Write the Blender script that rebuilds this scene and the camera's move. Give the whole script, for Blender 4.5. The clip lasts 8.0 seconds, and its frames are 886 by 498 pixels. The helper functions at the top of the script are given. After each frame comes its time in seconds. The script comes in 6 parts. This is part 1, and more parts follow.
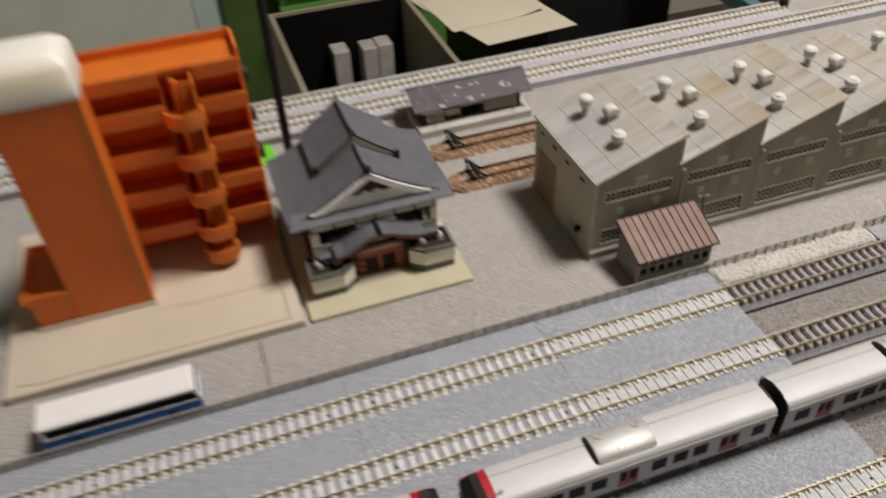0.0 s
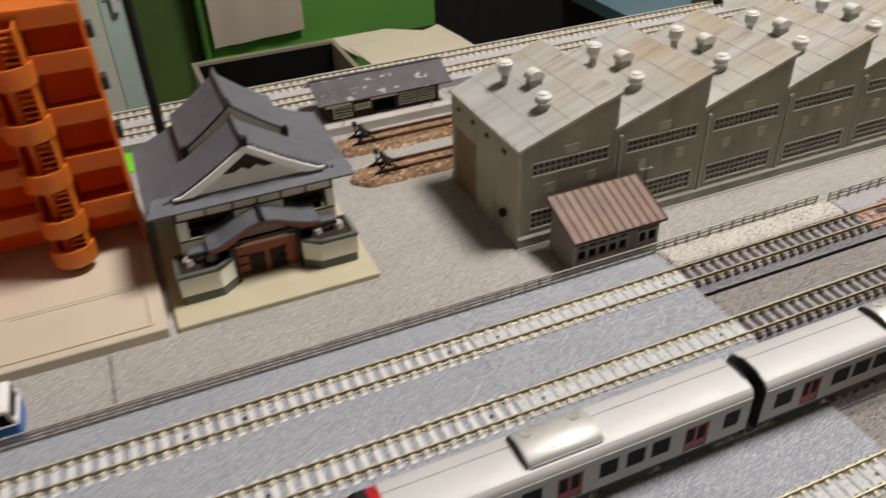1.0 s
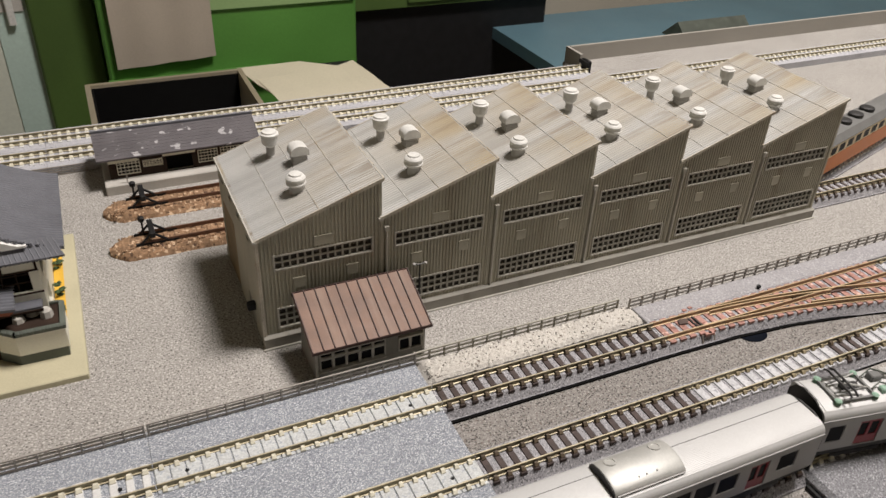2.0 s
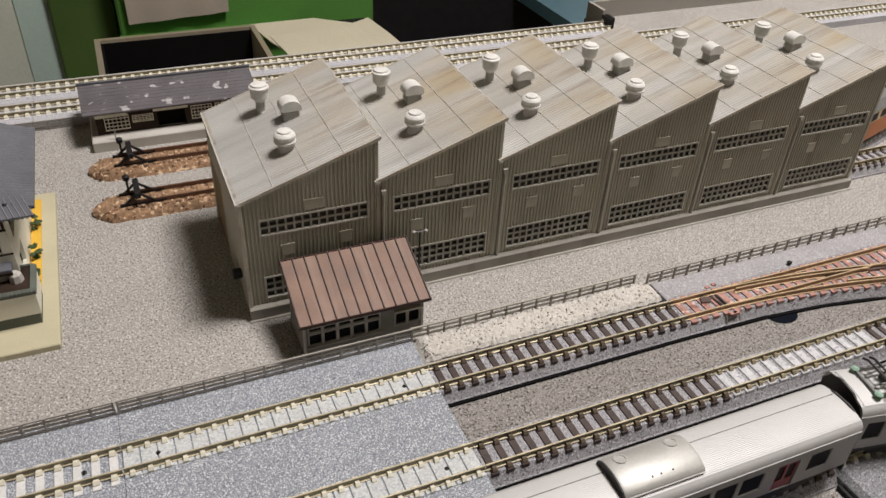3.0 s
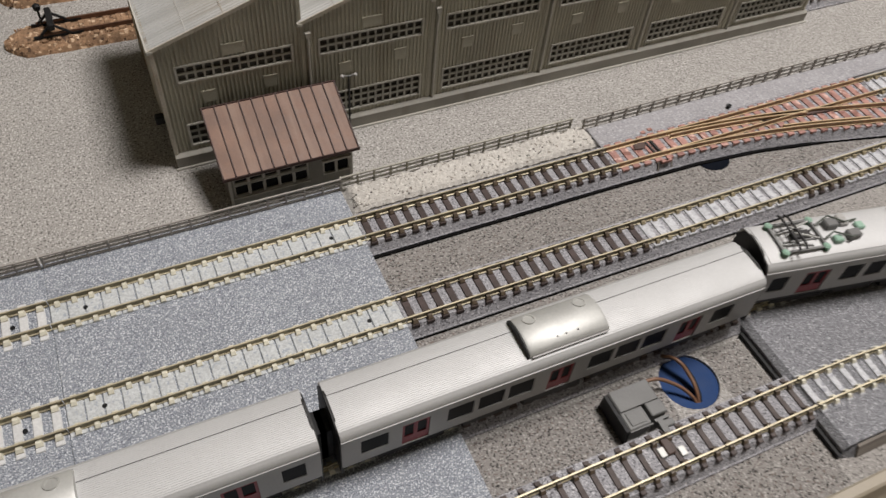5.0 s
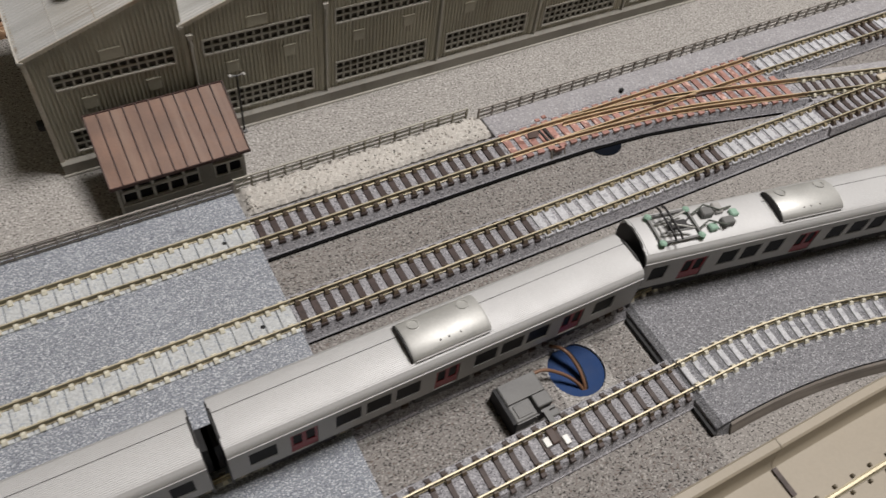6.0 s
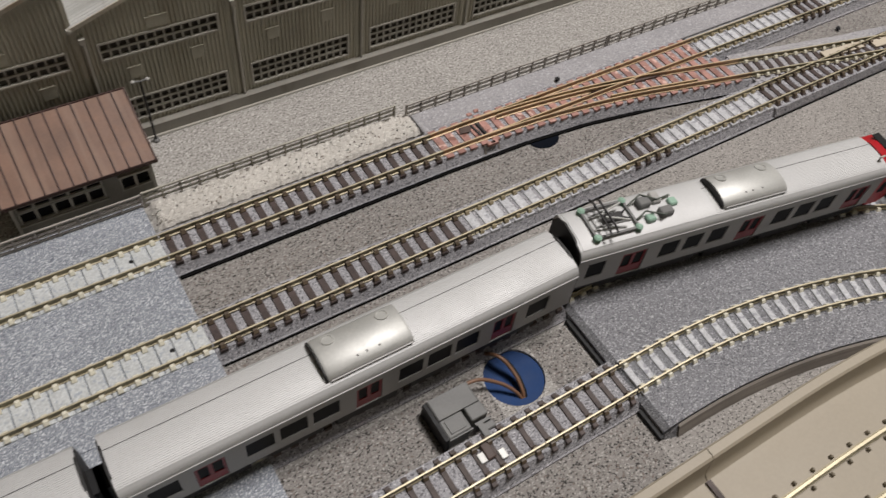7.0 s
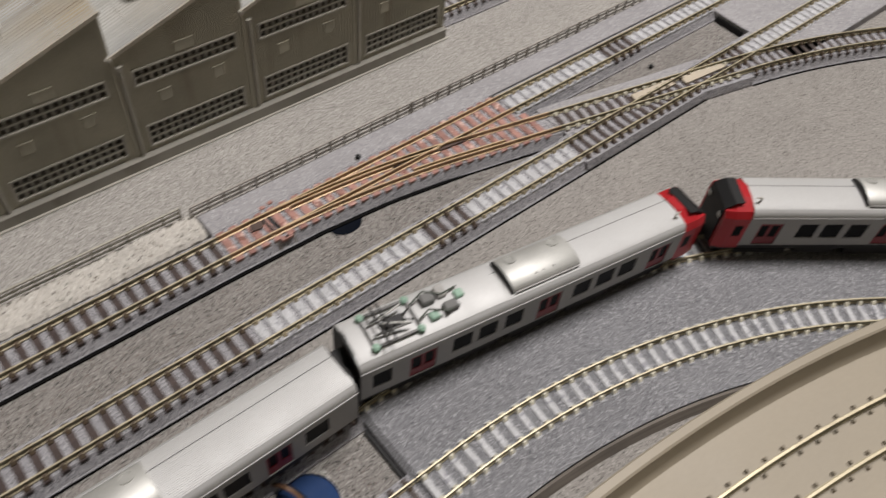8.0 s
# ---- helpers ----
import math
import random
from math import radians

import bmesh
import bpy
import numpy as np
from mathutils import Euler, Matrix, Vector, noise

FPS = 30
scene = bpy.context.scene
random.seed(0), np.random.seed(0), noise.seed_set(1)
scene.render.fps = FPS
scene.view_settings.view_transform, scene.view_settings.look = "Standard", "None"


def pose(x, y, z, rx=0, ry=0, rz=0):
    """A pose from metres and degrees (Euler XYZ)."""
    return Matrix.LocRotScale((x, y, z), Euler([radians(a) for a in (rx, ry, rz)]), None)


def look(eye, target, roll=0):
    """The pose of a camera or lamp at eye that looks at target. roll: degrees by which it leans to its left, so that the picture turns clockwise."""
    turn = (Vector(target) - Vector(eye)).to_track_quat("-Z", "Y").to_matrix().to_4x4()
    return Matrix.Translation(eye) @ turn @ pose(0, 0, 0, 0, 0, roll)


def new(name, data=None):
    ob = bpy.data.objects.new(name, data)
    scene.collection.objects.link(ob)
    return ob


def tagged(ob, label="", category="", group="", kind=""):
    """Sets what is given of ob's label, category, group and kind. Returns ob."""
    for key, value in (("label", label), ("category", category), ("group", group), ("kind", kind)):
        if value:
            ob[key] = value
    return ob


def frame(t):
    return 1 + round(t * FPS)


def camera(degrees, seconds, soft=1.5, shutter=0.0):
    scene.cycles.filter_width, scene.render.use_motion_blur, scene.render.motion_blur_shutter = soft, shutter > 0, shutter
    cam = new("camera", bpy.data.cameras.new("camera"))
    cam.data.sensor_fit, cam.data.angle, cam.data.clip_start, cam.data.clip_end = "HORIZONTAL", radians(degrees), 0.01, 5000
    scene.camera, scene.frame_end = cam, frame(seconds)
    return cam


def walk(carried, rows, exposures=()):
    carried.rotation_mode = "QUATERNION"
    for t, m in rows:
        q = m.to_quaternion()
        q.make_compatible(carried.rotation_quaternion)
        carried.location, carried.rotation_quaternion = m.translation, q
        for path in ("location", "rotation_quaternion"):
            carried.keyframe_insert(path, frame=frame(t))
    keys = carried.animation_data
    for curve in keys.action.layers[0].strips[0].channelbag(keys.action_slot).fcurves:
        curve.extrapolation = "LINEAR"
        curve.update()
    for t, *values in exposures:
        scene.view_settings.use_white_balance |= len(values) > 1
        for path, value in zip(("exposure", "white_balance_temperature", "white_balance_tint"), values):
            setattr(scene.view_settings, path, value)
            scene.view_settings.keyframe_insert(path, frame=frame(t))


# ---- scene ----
cam = camera(59.4, 8.0, soft=1.5, shutter=0.4)
EXPO = [(0.0, -0.05, 6780, 11), (1.0, 0.06, 6780, 11), (1.5, 0.10, 6780, 11), (3.0, 0.0, 6660, 11), (3.5, -0.02, 6610, 10), (5.0, -0.20, 6530, 10), (6.5, -0.35, 6490, 10), (8.0, -0.38, 6560, 10)]
PATH = [
    (0, (-0.2176, -0.2288, 0.2903), (-0.1711, -0.0835, 0.1609), -2.6),
    (0.1, (-0.2106, -0.2239, 0.2681), (-0.1590, -0.0793, 0.1399), -1.0),
    (0.2, (-0.1904, -0.2246, 0.2588), (-0.1426, -0.0780, 0.1314), -2.6),
    (0.3, (-0.1819, -0.2290, 0.2433), (-0.1357, -0.0788, 0.1197), -2.8),
    (0.4, (-0.1854, -0.2328, 0.2320), (-0.1403, -0.0803, 0.1107), -3.4),
    (0.5, (-0.1879, -0.2382, 0.2193), (-0.1457, -0.0822, 0.1014), -4.3),
    (0.7, (-0.2059, -0.2274, 0.2058), (-0.1553, -0.0729, 0.0893), -3.6),
    (1, (-0.1877, -0.2093, 0.2129), (-0.1257, -0.0574, 0.0985), -2.2),
    (1.2, (-0.1700, -0.2046, 0.2077), (-0.1021, -0.0542, 0.0948), -1.3),
    (1.4, (-0.1404, -0.2050, 0.2027), (-0.0659, -0.0559, 0.0920), 1.1),
    (1.5, (-0.1241, -0.2034, 0.2082), (-0.0481, -0.0548, 0.0979), 2.6),
    (1.7, (-0.1000, -0.2003, 0.2128), (-0.0247, -0.0494, 0.1055), 2.7),
    (2.8, (-0.0719, -0.1753, 0.2008), (-0.0044, -0.0266, 0.0853), 3.2),
    (3, (-0.0684, -0.1754, 0.1983), (-0.0007, -0.0275, 0.0820), 3.1),
    (3.5, (-0.0779, -0.1720, 0.1905), (-0.0101, -0.0258, 0.0720), 3.2),
    (4, (-0.0743, -0.1684, 0.1940), (-0.0077, -0.0250, 0.0715), 3.5),
    (4.5, (-0.0606, -0.1579, 0.2030), (0.0036, -0.0233, 0.0697), 4.6),
    (4.7, (-0.0554, -0.1608, 0.2035), (0.0059, -0.0355, 0.0602), 4.4),
    (4.8, (-0.0547, -0.1609, 0.2059), (0.0077, -0.0434, 0.0565), 6.2),
    (5, (-0.0493, -0.1693, 0.2107), (0.0131, -0.0566, 0.0577), 6.3),
    (5.2, (-0.0493, -0.1646, 0.2275), (0.0183, -0.0606, 0.0706), 9.1),
    (6.5, (-0.0156, -0.1709, 0.2189), (0.0571, -0.0735, 0.0601), 9.1),
    (7, (-0.0086, -0.1686, 0.2134), (0.0677, -0.0727, 0.0554), 8.5),
    (7.5, (0.0146, -0.1685, 0.2144), (0.0974, -0.0756, 0.0579), 8.0),
    (8, (0.0499, -0.1704, 0.2224), (0.1408, -0.0814, 0.0681), 7.3),
]
walk(cam, [(t, look(eye, target, roll)) for t, eye, target, roll in PATH], EXPO)

# ---- light: a room with one round ceiling lamp ----
world = bpy.data.worlds.new("world")
scene.world = world
world.use_nodes = True
world.node_tree.nodes["Background"].inputs[0].default_value = (0.9, 0.92, 1.0, 1)
world.node_tree.nodes["Background"].inputs[1].default_value = 0.02


bulb = bpy.data.lights.new("ceiling_lamp", "AREA")
bulb.shape, bulb.size, bulb.energy, bulb.color = "DISK", 0.52, 40.0, (1.0, 0.955, 0.935)
new("ceiling_lamp", bulb).matrix_world = look((0.60, -0.02, 1.64), (0.54, 0.0, 0))

# ---- materials ----
MM = 0.001


def rgb(c, k=1.0):
    return (min(c[0] * k, 1), min(c[1] * k, 1), min(c[2] * k, 1), 1)


def mat(name, col, rough=0.6, metal=0.0, var=0.15, scale=60, grain=0.08, gscale=1400, bump=0.15, specks=(), streak=None, spec=0.5, bay=None):
    """A painted or moulded surface: broad stains, fine grain, optional specks (colour, share, size per metre) and streaks."""
    m = bpy.data.materials.new(name)
    m.use_nodes = True
    nt = m.node_tree
    N, L = nt.nodes, nt.links
    bsdf = N["Principled BSDF"]
    bsdf.inputs["Roughness"].default_value, bsdf.inputs["Metallic"].default_value = rough, metal
    bsdf.inputs["Specular IOR Level"].default_value = spec
    tc, info = N.new("ShaderNodeTexCoord"), N.new("ShaderNodeObjectInfo")
    off = N.new("ShaderNodeVectorMath")
    off.operation = "MULTIPLY_ADD"
    L.new(info.outputs["Random"], off.inputs[0])
    off.inputs[1].default_value = (7.0, 3.0, 5.0)
    L.new(tc.outputs["Object"], off.inputs[2])
    vec = off.outputs[0]

    def noise_node(sc, detail=3, source=None, stretch=None):
        n = N.new("ShaderNodeTexNoise")
        n.inputs["Scale"].default_value, n.inputs["Detail"].default_value = sc, detail
        src = source or vec
        if stretch:
            mp = N.new("ShaderNodeMapping")
            mp.inputs["Scale"].default_value = stretch
            L.new(src, mp.inputs["Vector"])
            src = mp.outputs[0]
        L.new(src, n.inputs["Vector"])
        return n.outputs["Fac"]

    def mix(fac, a, b, mode="MIX"):
        x = N.new("ShaderNodeMix")
        x.data_type, x.blend_type = "RGBA", mode
        if isinstance(fac, float):
            x.inputs[0].default_value = fac
        else:
            L.new(fac, x.inputs[0])
        for i, v in ((6, a), (7, b)):
            if isinstance(v, tuple):
                x.inputs[i].default_value = v
            else:
                L.new(v, x.inputs[i])
        return x.outputs[2]

    def ramp(fac, lo, hi):
        r = N.new("ShaderNodeMapRange")
        r.inputs[1].default_value, r.inputs[2].default_value = lo, hi
        L.new(fac, r.inputs[0])
        return r.outputs[0]

    c = mix(ramp(noise_node(scale), 0.3, 0.7), rgb(col, 1 - var), rgb(col, 1 + var))
    g = noise_node(gscale, 2)
    c = mix(ramp(g, 0.3, 0.7), mix(1.0, c, rgb((1 - grain,) * 3), "MULTIPLY"), c)
    for k, (scol, stretch, lo, hi) in enumerate([streak] if isinstance(streak, tuple) else streak or []):
        f = ramp(noise_node(1.0, 4, stretch=stretch), lo, hi)
        if bay and k:
            # rust gathers towards the ridge of each bay
            sep, num, wrap, gain = N.new("ShaderNodeSeparateXYZ"), N.new("ShaderNodeMath"), N.new("ShaderNodeMath"), N.new("ShaderNodeMath")
            num.operation, wrap.operation, gain.operation = "MULTIPLY", "FRACT", "MULTIPLY"
            num.inputs[1].default_value = 1 / bay
            L.new(tc.outputs["Object"], sep.inputs[0])
            L.new(sep.outputs[0], num.inputs[0])
            L.new(num.outputs[0], wrap.inputs[0])
            L.new(ramp(wrap.outputs[0], 0.05, 0.95), gain.inputs[0])
            L.new(f, gain.inputs[1])
            f = gain.outputs[0]
        c = mix(f, c, rgb(scol))
    for i, (scol, share, size) in enumerate(specks):
        f = ramp(noise_node(size, 1.0 + i, stretch=(1, 1 + 0.13 * i, 1)), share, share + 0.035)
        c = mix(f, c, rgb(scol))
    L.new(c, bsdf.inputs["Base Color"])
    rr = N.new("ShaderNodeMapRange")
    rr.inputs[3].default_value, rr.inputs[4].default_value = max(rough - 0.08, 0.02), min(rough + 0.1, 1)
    L.new(noise_node(scale * 4), rr.inputs[0])
    L.new(rr.outputs[0], bsdf.inputs["Roughness"])
    if bump:
        b = N.new("ShaderNodeBump")
        b.inputs["Strength"].default_value, b.inputs["Distance"].default_value = bump, 0.0004
        L.new(g, b.inputs["Height"])
        L.new(b.outputs[0], bsdf.inputs["Normal"])
    return m


GRAVEL = mat("gravel_print", (0.37, 0.352, 0.328), 0.85, var=0.07, scale=25, grain=0.16, gscale=1900, bump=0.35,
             specks=(((0.60, 0.58, 0.55), 0.585, 1350), ((0.075, 0.068, 0.06), 0.588, 1250)))
BALLAST = mat("blue_grey_ballast", (0.335, 0.36, 0.402), 0.8, var=0.07, scale=30, grain=0.35, gscale=2600, bump=0.8,
              specks=(((0.15, 0.165, 0.20), 0.565, 1950), ((0.64, 0.66, 0.69), 0.565, 1900)))
BALLAST_PALE = mat("lilac_grey_ballast", (0.38, 0.37, 0.38), 0.85, var=0.1, scale=40, grain=0.2, gscale=2400, bump=0.4,
                   specks=(((0.24, 0.235, 0.25), 0.60, 1200), ((0.52, 0.51, 0.53), 0.60, 1300)))
BALLAST_MID = mat("mid_grey_ballast", (0.27, 0.272, 0.288), 0.8, var=0.10, scale=30, grain=0.35, gscale=2400, bump=0.9,
                  specks=(((0.10, 0.10, 0.112), 0.575, 1700), ((0.47, 0.47, 0.49), 0.59, 1650)))
BACK_BED = mat("pale_lilac_ballast", (0.50, 0.50, 0.53), 0.85, var=0.08, scale=40, grain=0.2, gscale=2000, bump=0.4, specks=(((0.30, 0.30, 0.33), 0.60, 1200),))
EDGE_BROWN = mat("grey_brown_edge", (0.215, 0.19, 0.165), 0.75, var=0.2, scale=60, streak=((0.12, 0.10, 0.085), (25, 25, 900), 0.5, 0.75))
NAVY = mat("dark_navy_opening", (0.003, 0.005, 0.010), 0.8, var=0.1, spec=0.1)
GRAVEL_GREY = mat("dark_gravel_print", (0.27, 0.253, 0.236), 0.85, var=0.07, scale=25, grain=0.22, gscale=2200, bump=0.35,
                  specks=(((0.42, 0.40, 0.375), 0.60, 1300), ((0.03, 0.027, 0.025), 0.575, 1350), ((0.16, 0.13, 0.115), 0.60, 900)))
GRAVEL_MID = mat("mid_gravel_print", (0.325, 0.305, 0.284), 0.85, var=0.10, scale=18, grain=0.22, gscale=2200, bump=0.35,
                 specks=(((0.46, 0.44, 0.41), 0.61, 1350), ((0.06, 0.055, 0.05), 0.585, 1350)))
BALLAST_DARK = mat("grey_ballast", (0.39, 0.385, 0.405), 0.9, var=0.10, scale=40, grain=0.3, gscale=2400, bump=0.8,
                   specks=(((0.13, 0.125, 0.135), 0.575, 1500), ((0.60, 0.59, 0.61), 0.60, 1500)))
CREAM_STONE = mat("cream_stone", (0.56, 0.53, 0.485), 0.9, var=0.10, scale=80, grain=0.15, gscale=1500, bump=0.8,
                  specks=(((0.64, 0.62, 0.57), 0.60, 900), ((0.20, 0.17, 0.14), 0.655, 620)))
BLACK = mat("black_plastic", (0.010, 0.010, 0.011), 0.55, var=0.2, spec=0.3)
# near-black that paints shade into unlit insides, slots and gaps
DARK = mat("shade_black", (0.006, 0.006, 0.006), 0.9, var=0.1, spec=0.1)
FRAME = mat("grey_window_frame", (0.37, 0.355, 0.305), 0.65, var=0.12)
RAIL = mat("brass_rail_top", (0.63, 0.56, 0.395), 0.48, 0.5, var=0.14, scale=150, grain=0.18, bump=0.05)
RAIL_SIDE = mat("tarnished_shaded_brass", (0.27, 0.24, 0.155), 0.45, 0.45, var=0.25, scale=150, grain=0.25, bump=0.05)
COPPER_SIDE = mat("tarnished_shaded_copper", (0.38, 0.265, 0.15), 0.45, 0.45, var=0.2, scale=150, grain=0.2, bump=0.05)
RAIL_RED = mat("copper_rail_top", (0.75, 0.57, 0.36), 0.44, 0.55, var=0.12, scale=150, grain=0.15, bump=0.05)
TIE_WHITE = mat("white_sleeper", (0.66, 0.66, 0.65), 0.7, var=0.08, scale=200, grain=0.15)
TIE_PLATE = mat("pale_slab_sleeper", (0.60, 0.62, 0.62), 0.75, var=0.08, scale=200, grain=0.3, specks=(((0.36, 0.39, 0.43), 0.62, 900),))
TIE_BROWN = mat("brown_sleeper", (0.068, 0.046, 0.041), 0.65, var=0.25, scale=300, grain=0.3)
TIE_PINK = mat("terracotta_sleeper", (0.45, 0.24, 0.20), 0.7, var=0.3, scale=160, grain=0.3, specks=(((0.24, 0.11, 0.085), 0.60, 260), ((0.66, 0.45, 0.38), 0.62, 300)))
TIE_PALE = mat("bluish_white_sleeper", (0.61, 0.615, 0.635), 0.75, var=0.1, scale=200, grain=0.3, specks=(((0.34, 0.34, 0.37), 0.60, 500),))
TIE_GREY = mat("taupe_sleeper", (0.10, 0.078, 0.072), 0.7, var=0.2, scale=300, grain=0.25)
CHAIR = mat("rail_chair", (0.72, 0.685, 0.555), 0.5, var=0.12)
CHAIR_MID = mat("olive_rail_chair", (0.30, 0.25, 0.155), 0.5, var=0.2)
CHAIR_DARK = mat("dark_rail_chair", (0.10, 0.072, 0.046), 0.5, var=0.2)
FENCE = mat("grey_fence", (0.35, 0.325, 0.295), 0.65, var=0.15)
FENCE_PALE = mat("pale_olive_fence", (0.42, 0.40, 0.34), 0.65, var=0.15)
WALL = mat("weathered_grey_wall", (0.425, 0.402, 0.322), 0.7, var=0.13, scale=45, grain=0.12, streak=((0.22, 0.18, 0.12), (90, 90, 8), 0.56, 0.88))
PLINTH = mat("grey_plinth", (0.30, 0.285, 0.25), 0.75, var=0.15, scale=60, streak=((0.17, 0.15, 0.12), (120, 120, 25), 0.58, 0.8))
ROOF = mat("weathered_roof", (0.485, 0.485, 0.47), 0.6, var=0.14, scale=24, grain=0.12,
           bay=0.0507,
           streak=[((0.29, 0.29, 0.28), (9, 100, 9), 0.45, 0.72), ((0.385, 0.315, 0.205), (14, 40, 14), 0.40, 0.66), ((0.19, 0.135, 0.08), (18, 190, 18), 0.52, 0.74)])
WORN_EDGE = mat("worn_roof_edge", (0.52, 0.475, 0.395), 0.65, var=0.2, scale=120, grain=0.2, streak=((0.24, 0.17, 0.10), (60, 60, 60), 0.5, 0.75))
PANE = mat("dirty_brown_pane", (0.045, 0.037, 0.026), 0.45, var=0.3, scale=120)
TRIM = mat("pale_grey_trim", (0.46, 0.44, 0.39), 0.65, var=0.12)
VENT = mat("white_ventilator", (0.70, 0.695, 0.665), 0.5, var=0.10, scale=220, grain=0.12)
VENT_BASE = mat("grey_ventilator", (0.42, 0.41, 0.39), 0.55, var=0.12, scale=150)
RUST = mat("rust_brown_door", (0.24, 0.17, 0.09), 0.7, var=0.25, scale=90)
HUT_ROOF = mat("red_brown_roof", (0.205, 0.113, 0.075), 0.55, var=0.18, scale=90, grain=0.12, streak=((0.275, 0.185, 0.135), (200, 14, 14), 0.5, 0.8))
HUT_SEAM = mat("dark_brown_seam", (0.055, 0.025, 0.02), 0.6, var=0.2)
HUT_WALL = mat("grey_hut_wall", (0.25, 0.24, 0.21), 0.7, var=0.15, scale=90)
GLASS = mat("dark_window", (0.011, 0.011, 0.012), 0.35, var=0.2, bump=0, spec=0.04)
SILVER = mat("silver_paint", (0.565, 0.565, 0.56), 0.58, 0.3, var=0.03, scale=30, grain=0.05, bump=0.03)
# the roof's silver made darker: shade on the sides put into the colour
SILVER_SHADED = mat("shaded_silver_paint", (0.38, 0.375, 0.37), 0.52, 0.35, var=0.04, scale=40, grain=0.05, bump=0.03)
SILVER_AC = mat("bright_silver", (0.53, 0.53, 0.505), 0.5, 0.42, var=0.10, scale=60, grain=0.08, bump=0.03)
RED = mat("red_paint", (0.44, 0.008, 0.015), 0.35, var=0.06, scale=60, grain=0.04, bump=0.03)
RED_DARK = mat("dark_red_door", (0.24, 0.010, 0.018), 0.4, var=0.1)
BOGIE = mat("dark_grey_bogie", (0.022, 0.021, 0.021), 0.6, var=0.2)
ORANGE = mat("orange_plastic", (0.68, 0.145, 0.012), 0.5, var=0.05, scale=30, grain=0.05, bump=0.08)
ORANGE.node_tree.nodes["Principled BSDF"].inputs["Subsurface Weight"].default_value = 0.6
ORANGE.node_tree.nodes["Principled BSDF"].inputs["Subsurface Radius"].default_value = (1.0, 0.35, 0.08)
ORANGE.node_tree.nodes["Principled BSDF"].inputs["Subsurface Scale"].default_value = 0.012
IVORY = mat("ivory_plastic", (0.84, 0.81, 0.70), 0.5, var=0.03, scale=60, grain=0.03)
# translucent moulded plastic
IVORY.node_tree.nodes["Principled BSDF"].inputs["Subsurface Weight"].default_value = 1.0
IVORY.node_tree.nodes["Principled BSDF"].inputs["Subsurface Radius"].default_value = (1.0, 0.9, 0.7)
IVORY.node_tree.nodes["Principled BSDF"].inputs["Subsurface Scale"].default_value = 0.03
BEIGE = mat("beige_plastic", (0.56, 0.49, 0.385), 0.6, var=0.05, scale=30, grain=0.06, bump=0.08)
TAN = mat("tan_viaduct", (0.35, 0.305, 0.235), 0.55, var=0.06, scale=20, grain=0.05, bump=0.08)
OLIVE = mat("olive_cream_plastic", (0.52, 0.48, 0.33), 0.6, var=0.06, scale=60)
TILE = mat("slate_tile", (0.128, 0.132, 0.152), 0.55, var=0.15, scale=120, grain=0.15)
WHITE = mat("white_plaster", (0.86, 0.86, 0.83), 0.6, var=0.04, scale=80)
CREAM = mat("cream_wall", (0.82, 0.80, 0.69), 0.6, var=0.05, scale=80)
DARKWOOD = mat("dark_wood", (0.036, 0.022, 0.016), 0.75, var=0.25, scale=150, spec=0.2)
BRICKRED = mat("red_brown_entrance", (0.30, 0.075, 0.035), 0.6, var=0.15, scale=150)
GREYGREEN = mat("grey_green_coping", (0.10, 0.115, 0.095), 0.6, var=0.2)
YELLOW = mat("yellow_wall", (0.72, 0.43, 0.05), 0.6, var=0.06)
FOLIAGE = mat("dark_green_foliage", (0.05, 0.08, 0.025), 0.8, var=0.4, scale=400, bump=0.5)
STATION_ROOF = mat("speckled_slate_roof", (0.118, 0.108, 0.116), 0.75, var=0.2, scale=80, grain=0.2, specks=(((0.42, 0.41, 0.42), 0.68, 190),))
CONCRETE = mat("pale_concrete", (0.50, 0.48, 0.44), 0.8, var=0.1, scale=60)
EARTH = mat("brown_earth", (0.33, 0.20, 0.115), 0.9, var=0.3, scale=250, grain=0.35, gscale=800, bump=1.0, specks=(((0.62, 0.45, 0.30), 0.62, 500), ((0.09, 0.05, 0.03), 0.62, 450)))
EARTH_RAIL = mat("rusty_rail", (0.15, 0.075, 0.045), 0.6, 0.3, var=0.3, scale=250)
BLUE_HOLE = mat("blue_sheet", (0.002, 0.032, 0.125), 0.75, var=0.2, scale=60)
WIRE = mat("brown_wire", (0.20, 0.105, 0.06), 0.45, var=0.1)
BOXGREY = mat("grey_box", (0.17, 0.17, 0.165), 0.55, var=0.1, scale=100)
BUS_WHITE = mat("white_bus_paint", (0.82, 0.81, 0.80), 0.3, var=0.02)
BUS_BLUE = mat("blue_bus_paint", (0.012, 0.16, 0.52), 0.3, var=0.05)
ORANGE_TRAIN = mat("orange_train_paint", (0.60, 0.17, 0.02), 0.4, var=0.06)
CREAM_TRAIN = mat("cream_train_paint", (0.70, 0.58, 0.36), 0.4, var=0.05)
LIME = mat("lime_green_card", (0.16, 0.60, 0.03), 0.6, var=0.05)
GREEN_DEEP = mat("deep_green_board", (0.065, 0.12, 0.025), 0.6, var=0.2, scale=5, gscale=300)
WOODCRATE = mat("pale_plywood", (0.31, 0.27, 0.195), 0.7, var=0.12, scale=8, streak=((0.30, 0.24, 0.15), (30, 4, 30), 0.5, 0.8))
PAPER = mat("cream_paper", (0.70, 0.64, 0.50), 0.8, var=0.06, scale=6, gscale=300)
